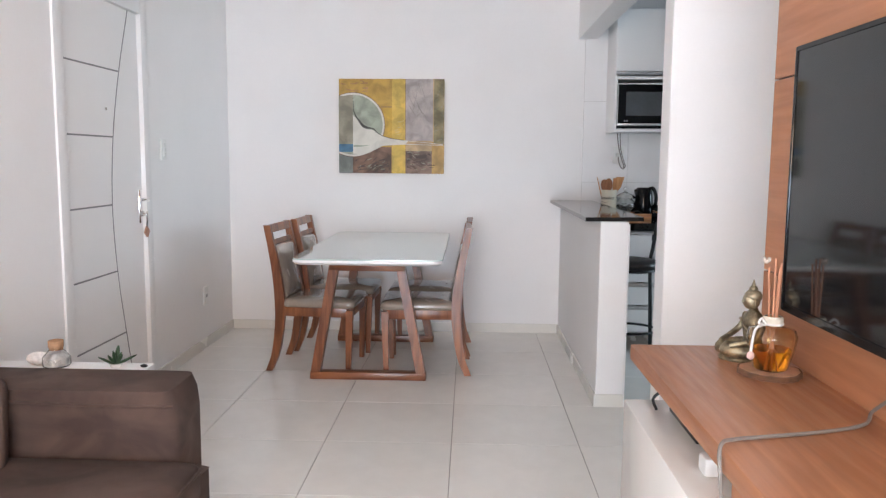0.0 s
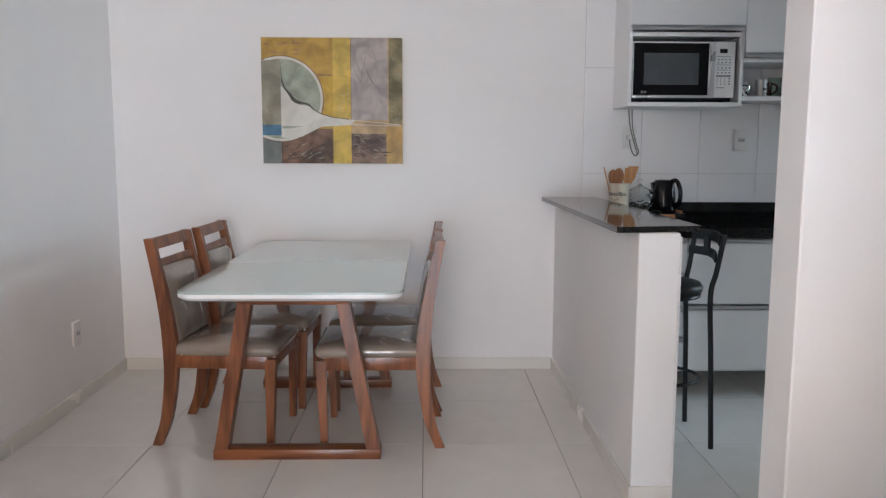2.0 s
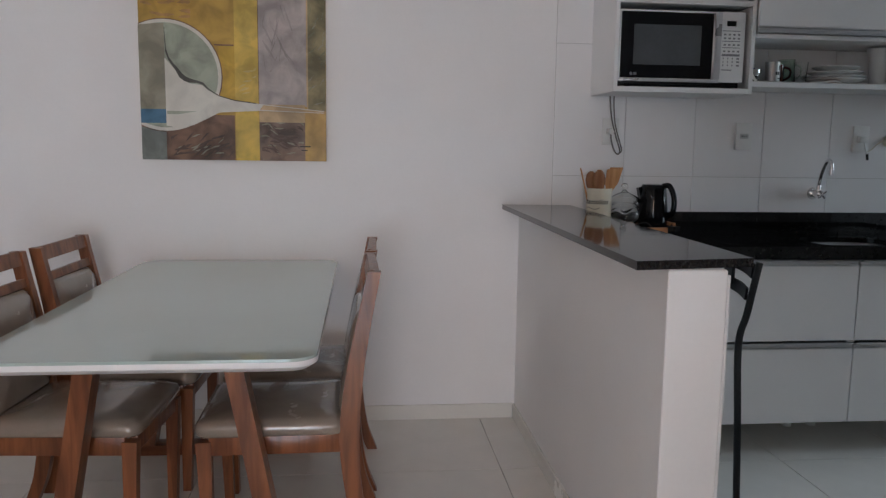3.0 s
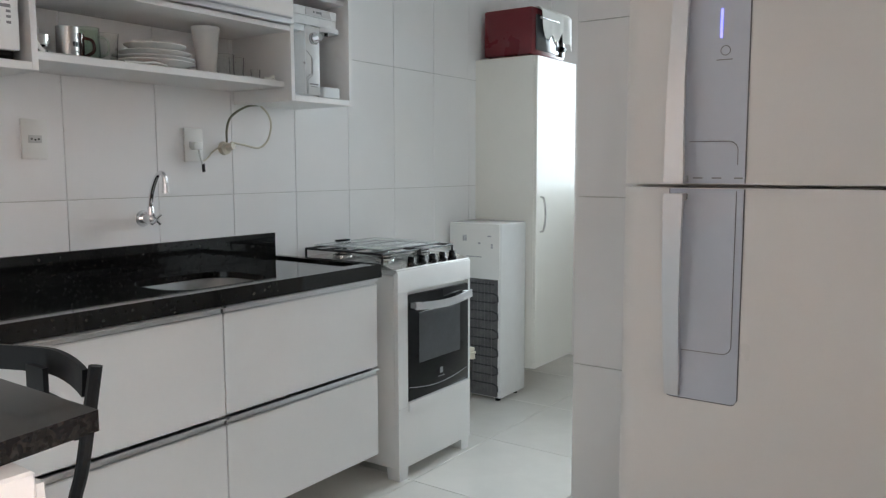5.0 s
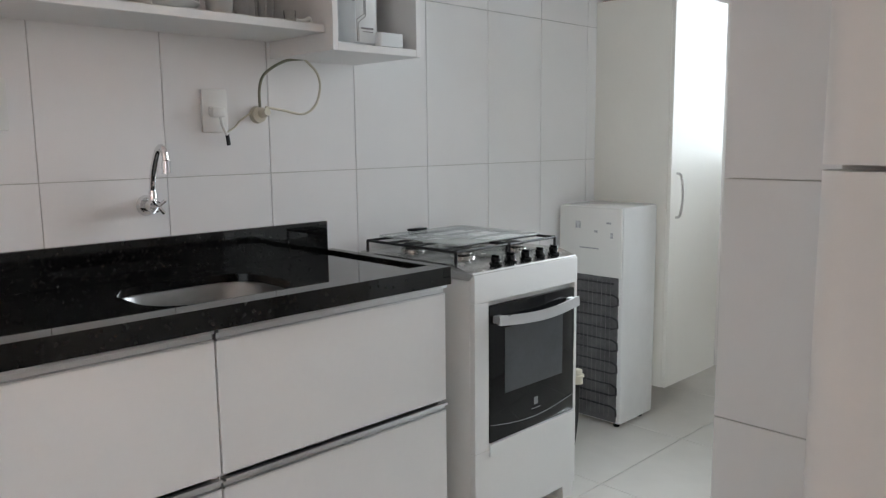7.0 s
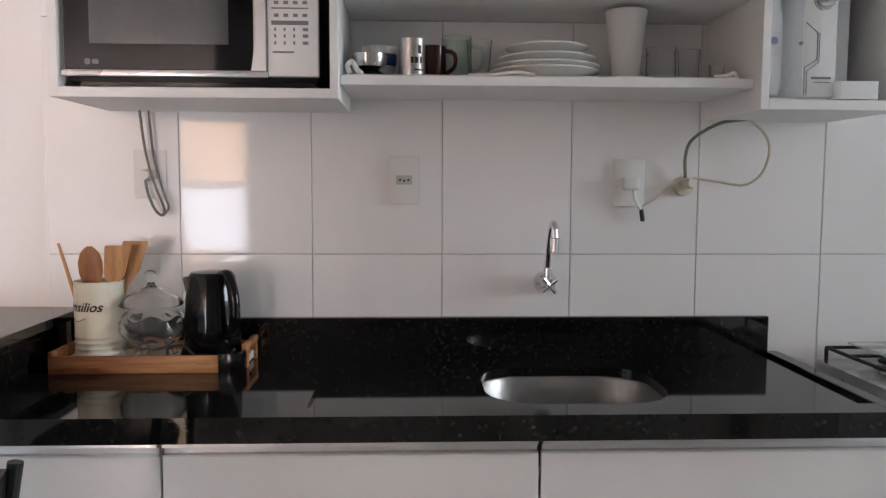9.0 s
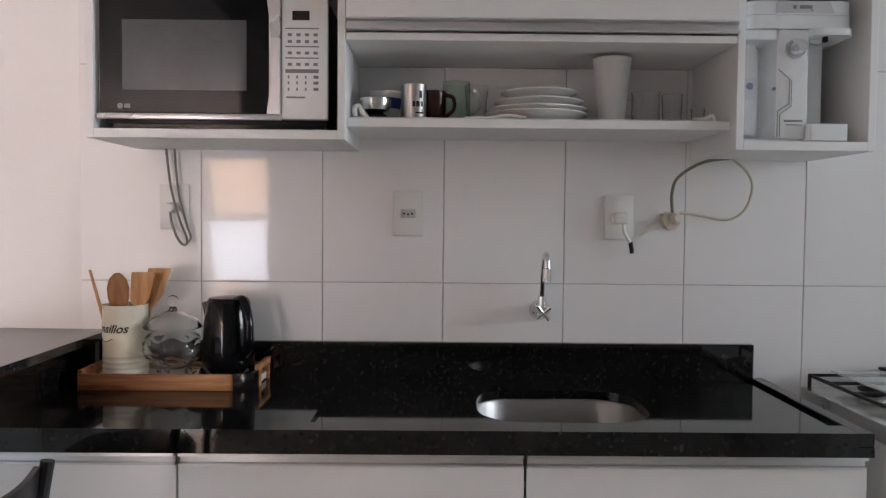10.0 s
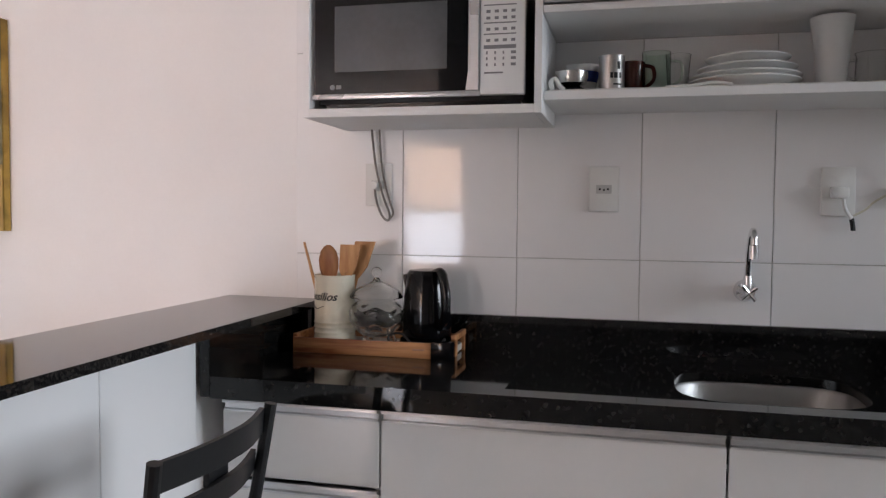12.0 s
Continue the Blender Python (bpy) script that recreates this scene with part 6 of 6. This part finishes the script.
ball(st, (QX + 0.006, QY, BZ + 0.157), 0.0225, 0.0205, 0.025, 18, 10)
ball(st, (QX + 0.010, QY, BZ + 0.168), 0.0232, 0.0225, 0.019, 18, 8)
ball(st, (QX + 0.010, QY, BZ + 0.187), 0.011, 0.011, 0.010, 14, 7)
st.lathe([(0.006, 0.194), (0.004, 0.202), (0.001, 0.212)], (QX + 0.010, QY, BZ), 10)
st.cyl((QX - 0.013, QY, BZ + 0.156), (QX - 0.018, QY, BZ + 0.152), 0.004, 0.003, 8)
for s in (-1, 1):
    ball(st, (QX + 0.010, QY + s * 0.020, BZ + 0.152), 0.004, 0.003, 0.012, 8, 6)
st.tube(curve([(QX - 0.016, QY + 0.012, BZ + 0.108), (QX - 0.014, QY - 0.02, BZ + 0.088), (QX + 0.0, QY - 0.036, BZ + 0.070)]), 0.004, 6)
bmesh.ops.scale(st.bm, vec=(0.94, 0.94, 0.94), space=Matrix.Translation((-QX, -QY, -BZ)), verts=st.bm.verts)
single("seated_statuette", st, BRASS, "antique brass seated meditating statuette on the shelf", "statuette", angle=60)

# reed diffuser on a slice of wood
DX, DY = 0.705, 1.81
slice_ = thing("wood_slice", (DX, DY, BZ), "round slice of wood with bark on the shelf", "coaster")
bark = lambda a: 0.070 * (1 + 0.035 * math.sin(3 * a) + 0.02 * math.sin(11 * a))
part("bark", Shape().rings([[(DX + bark(a) * math.cos(a), DY + bark(a) * math.sin(a), z) for a in (2 * math.pi * j / 40 for j in range(40))] for z in (BZ, BZ + 0.012)]), mat("bark", (0.13, 0.065, 0.035), 0.9, var=0.4, scale=50, bump=1.0), slice_)
part("face", Shape().rings([[(DX + 0.93 * bark(a) * math.cos(a), DY + 0.93 * bark(a) * math.sin(a), z) for a in (2 * math.pi * j / 40 for j in range(40))] for z in (BZ + 0.0121, BZ + 0.0128)]), mat("slice_face", (0.34, 0.185, 0.11), 0.7, var=0.35, scale=30), slice_)
DZ0 = BZ + 0.0130
dif = thing("reed_diffuser", (DX, DY, DZ0), "glass reed diffuser half full of amber liquid", "diffuser")
dp = [(0.032, 0), (0.038, 0.004), (0.051, 0.050), (0.055, 0.078), (0.050, 0.094), (0.024, 0.100), (0.019, 0.106), (0.019, 0.122)]
part("bottle", vessel(Shape(), dp, 0.004, (DX, DY, DZ0), 40), REFRGL, dif, angle=60)
part("liquid", Shape().lathe([(0.0275, 0.0045), (0.0338, 0.0085), (0.0442, 0.048), (0.0444, 0.0482), (0.001, 0.0485)], (DX, DY, DZ0), 40), OIL, dif, angle=60)
part("neck_ring", Shape().lathe([(0.0200, 0.102), (0.0225, 0.106), (0.0225, 0.120), (0.0195, 0.124)], (DX, DY, DZ0), 28, cap=False), CREAMP, dif)
part("bow", Shape().tube(curve([(DX + 0.022 * math.cos(radians(a)), DY + 0.022 * math.sin(radians(a)), DZ0 + 0.107) for a in range(0, 361, 30)], 2), 0.0028, 7).tube(curve([(DX - 0.022, DY - 0.008, DZ0 + 0.107), (DX - 0.045, DY - 0.02, DZ0 + 0.098), (DX - 0.053, DY - 0.024, DZ0 + 0.070), (DX - 0.055, DY - 0.024, DZ0 + 0.045)]), 0.003, 7).tube(curve([(DX - 0.020, DY - 0.012, DZ0 + 0.108), (DX - 0.032, DY - 0.02, DZ0 + 0.122), (DX - 0.040, DY - 0.024, DZ0 + 0.112), (DX - 0.024, DY - 0.016, DZ0 + 0.106)]), 0.0028, 7), CLOTH, dif, "white ribbon bow")
part("charm", ball(Shape(), (DX - 0.056, DY - 0.026, DZ0 + 0.037), 0.009, 0.007, 0.010, 10, 6), mat("pink_charm", (0.62, 0.42, 0.38), 0.5), dif, "pale pink charm")
for k, (dx, dy) in enumerate(((-0.020, 0.012), (-0.008, -0.016), (0.004, 0.018), (0.010, -0.010), (0.022, 0.006), (-0.002, 0.0))):
    part("reed", Shape().tube([(DX - dx * 0.5, DY - dy * 0.5, DZ0 + 0.01), (DX + dx * 0.4, DY + dy * 0.4, DZ0 + 0.12), (DX + dx * 0.62, DY + dy * 0.62, DZ0 + 0.235 + 0.01 * (k % 3))], 0.0022, 7), REED, dif)
BLOSSOM = mat("dried_blossom", (0.52, 0.45, 0.38), 0.9, var=0.4, scale=80, bump=0.8)
for fx, fy, fz in ((-0.016, 0.014, 0.250),):
    fl = Shape()
    for k in range(9):
        a = k * 2.4
        ball(fl, (DX + fx + 0.0055 * math.cos(a), DY + fy + 0.0055 * math.sin(a), DZ0 + fz + 0.0045 * math.sin(k * 1.7)), 0.0042, 0.0042, 0.0042, 8, 5)
    part("flower", fl, BLOSSOM, dif, "small dried cream flower")

# ---- sofa ----
sofa = thing("sofa", (-1.3, 1.6, 0), "dark brown suede sofa against the wall", "sofa")


def cushion(x0, x1, y0, y1, z0, z1, r, puff=0.02, n=5):
    """A padded block with round edges and a swollen top."""
    sh = Shape()
    out = rounded(x0, x1, y0, y1, r, n)
    cx_, cy_ = (x0 + x1) / 2, (y0 + y1) / 2
    steps = [(1 - 0.35 * r / (x1 - x0), 0.0)] + [(1.0, 0.12), (1.0, 0.80), (0.985, 0.92), (0.95, 1.0)]
    rings = [[(cx_ + (x - cx_) * k, cy_ + (y - cy_) * k, z0 + (z1 - z0) * h + 0.003 * math.sin(7 * x + 5 * y)) for x, y in out] for k, h in steps]
    rings += [[(cx_ + (x - cx_) * k, cy_ + (y - cy_) * k, z1 + puff * (1 - k)) for x, y in out] for k in (0.8, 0.5, 0.05)]
    return sh.rings(rings)


part("base", Shape().box(-1.82, -0.90, 0.55, 2.66, 0.06, 0.26, 0.02), SOFA, sofa)
part("arm", cushion(-1.83, -0.928, 2.425, 2.685, 0.08, 0.590, 0.045, 0.012), SOFA, sofa, angle=60)
part("arm", cushion(-1.83, -0.928, 0.50, 0.76, 0.08, 0.590, 0.045, 0.012), SOFA, sofa, angle=60)
part("backrest", cushion(-1.84, -1.56, 0.77, 2.42, 0.20, 0.82, 0.05, 0.03), SOFA, sofa, angle=60)
for y0, y1 in ((0.77, 1.59), (1.60, 2.415)):
    sc = part("seat_cushion", cushion(-1.55, -0.835, y0, y1, 0.262, 0.372, 0.05, 0.03), SOFA, sofa, angle=60)
    part("piping", Shape().tube([(x, y, 0.356) for x, y in rounded(-1.552, -0.833, y0 - 0.001, y1 + 0.001, 0.05, 4)] + [(-0.833, y1 - 0.049, 0.356)], 0.006, 6), SOFA, sc)
for y0 in (0.505, 2.430):
    part("seam", Shape().tube(curve([(-1.78, y0 - 0.004, 0.545), (-1.5, y0 - 0.005, 0.548), (-1.2, y0 - 0.005, 0.541), (-0.98, y0 - 0.004, 0.543), (-0.940, y0 + 0.004, 0.541)]), 0.006, 6), SOFA, sofa)
part("corner_tuft", Shape().tube(curve([(-0.85, 2.370, 0.345), (-0.830, 2.385, 0.350), (-0.812, 2.392, 0.358)], 3), [0.014, 0.012, 0.010, 0.008, 0.006, 0.004, 0.003], 7), SOFA, sofa)
for x in (-1.74, -0.96):
    for y in (0.62, 2.58):
        part("leg", Shape().lathe([(0.02, 0), (0.028, 0.0605)], (x, y, 0), 14), DARKC, sofa)
pil = cushion(-0.17, 0.17, -0.17, 0.17, -0.05, 0.045, 0.06, 0.05)
pme = solid("throw_pillow", pil, mat("pillow_suede", (0.10, 0.064, 0.050), 0.9, var=0.2, bump=0.3, bscale=150), 60)
pob = tagged(new("throw_pillow", pme), "plump brown throw pillow leaning on the sofa arm", "pillow")
pob.matrix_world = pose(-1.605, 2.30, 0.49, 70, 0, 24)

# ---- ledge behind the sofa with jar and plant ----
ledge = thing("side_table", (-1.42, 2.76, 0), "narrow white side table behind the sofa arm", "side table")
part("tabletop", Shape().box(-1.83, -1.16, 2.70, 2.83, 0.555, 0.575, 0.002), MDF, ledge)
part("leg", Shape().box(-1.82, -1.80, 2.705, 2.825, 0, 0.5545), MDF, ledge)
part("leg", Shape().box(-1.20, -1.18, 2.705, 2.825, 0, 0.5545), MDF, ledge)
HX, HY, HZ = -1.50, 2.77, 0.575
sj = thing("salt_jar", (HX, HY, HZ), "small corked glass jar of white crystals", "jar")
part("jar", vessel(Shape(), [(0.045, 0), (0.05, 0.008), (0.048, 0.035), (0.030, 0.056), (0.024, 0.064), (0.026, 0.072)], 0.003, (HX, HY, HZ)), GLASS, sj, angle=60)
part("crystals", Shape().lathe([(0.042, 0.0035), (0.0455, 0.01), (0.042, 0.034), (0.025, 0.050), (0.001, 0.053)], (HX, HY, HZ), 24), SALT, sj)
part("cork", Shape().lathe([(0.022, 0.060), (0.026, 0.074), (0.027, 0.094), (0.025, 0.096)], (HX, HY, HZ), 20), CORK, sj)
single("white_stone", ball(Shape(), (HX - 0.072, HY + 0.01, HZ + 0.024), 0.045, 0.03, 0.025, 14, 8), SALT, "pale rough crystal lump beside the jar", "stone", angle=60)
gp = thing("succulent", (-1.28, 2.77, 0.575), "small dark green succulent on the side table", "plant")
part("pot", Shape().lathe([(0.016, 0), (0.022, 0.012), (0.021, 0.013)], (-1.28, 2.77, 0.575), 18), PORC, gp)
rnd = random.Random(4)
for k in range(9):
    a, tilt, ln = k * 2.4, 0.10 + 0.13 * k, 0.042 + 0.050 * rnd.random()
    d = Vector((math.cos(a) * math.sin(tilt), math.sin(a) * math.sin(tilt), math.cos(tilt)))
    b0 = Vector((-1.28, 2.77, 0.582))
    part("leaf", Shape().tube([b0, b0 + d * ln * 0.4, b0 + d * ln * 0.75, b0 + d * ln], [0.005, 0.009, 0.008, 0.003], 7, 0.6), LEAF, gp, angle=60)
single("dark_pebble", ball(Shape(), (-1.175, 2.77, 0.581), 0.014, 0.010, 0.006, 10, 6), DARKC, "small dark pebble on the side table", "pebble")

# ---- floor and wall tiles, piece by piece ----


def tile_mesh(name, w, h, t, material):
    """A tile with its face in the xy plane at z = 0 and eased edges; centre at the origin."""
    b, e = 0.0014, 0.0012
    sh = Shape().rings([[(-w / 2, -h / 2, -t), (w / 2, -h / 2, -t), (w / 2, h / 2, -t), (-w / 2, h / 2, -t)], [(-w / 2, -h / 2, -e), (w / 2, -h / 2, -e), (w / 2, h / 2, -e), (-w / 2, h / 2, -e)], [(-w / 2 + b, -h / 2 + b, 0), (w / 2 - b, -h / 2 + b, 0), (w / 2 - b, h / 2 - b, 0), (-w / 2 + b, h / 2 - b, 0)]])
    return solid(name, sh, material, 20)


store = {}


def lay(parent, m, u0, u1, v0, v1, gap, t, material):
    """One tile over the rectangle u0..u1, v0..v1 of the plane m."""
    w, h = round(u1 - u0 - gap, 3), round(v1 - v0 - gap, 3)
    if w < 0.02 or h < 0.02:
        return
    key = (w, h, material.name)
    if key not in store:
        store[key] = tile_mesh("tile", w, h, t, material)
    ob = new("tile", store[key])
    ob.parent = parent
    ob.matrix_basis = m @ Matrix.Translation(((u0 + u1) / 2, (v0 + v1) / 2, 0))


def cuts(a, b, start, pitch):
    k = math.ceil((a - start) / pitch + 1e-6)
    pts = [a]
    while start + k * pitch < b - 1e-6:
        pts.append(start + k * pitch)
        k += 1
    return pts + [b]


def field(parent, m, ua, ub, us, up, va, vb, vs, vp, gap, t, material, skip=None):
    for u0, u1 in zip(cuts(ua, ub, us, up), cuts(ua, ub, us, up)[1:]):
        for v0, v1 in zip(cuts(va, vb, vs, vp), cuts(va, vb, vs, vp)[1:]):
            if not (skip and skip((u0 + u1) / 2, (v0 + v1) / 2)):
                lay(parent, m, u0, u1, v0, v1, gap, t, material)


field(floor, pose(0, 0, 0), -1.86, 5.3, -0.062, 0.605, -3.0, YB, 3.59, 0.60, 0.0032, 0.006, FTILE, lambda x, y: x > 1.1 and y < 2.9 and not (y > 1.9 and x < 2.7))
back = bpy.data.objects["wall_tile_backing"]
field(back, pose(0, YT, 0, 90), 0.866, 5.3, 1.207, 0.3425, 0.0, ZC - 0.001, 0.573, 0.607, 0.0022, 0.006, WTILE)
east = bpy.data.objects["wall_kitchen_east"]
field(east, pose(EX, 0, 0, 90, 0, -90), -EY, -PY1, -EY, 0.3425, 0.0, ZC - 0.001, 0.573, 0.607, 0.0026, 0.009, WTILE)
field(east, pose(0, EY, 0, 90, 0, 180), -EX - 0.15, -EX, -EX - 0.15, 0.3425, 0.0, ZC - 0.001, 0.573, 0.607, 0.0026, 0.009, WTILE)
barw = bpy.data.objects["wall_bar"]
field(barw, pose(BX1 + 0.008, 0, 0, 90, 0, 90), BY, 5.41, 5.41, 0.3425, 0.0, 1.01, 0.40, 0.607, 0.0026, 0.008, WTILE)
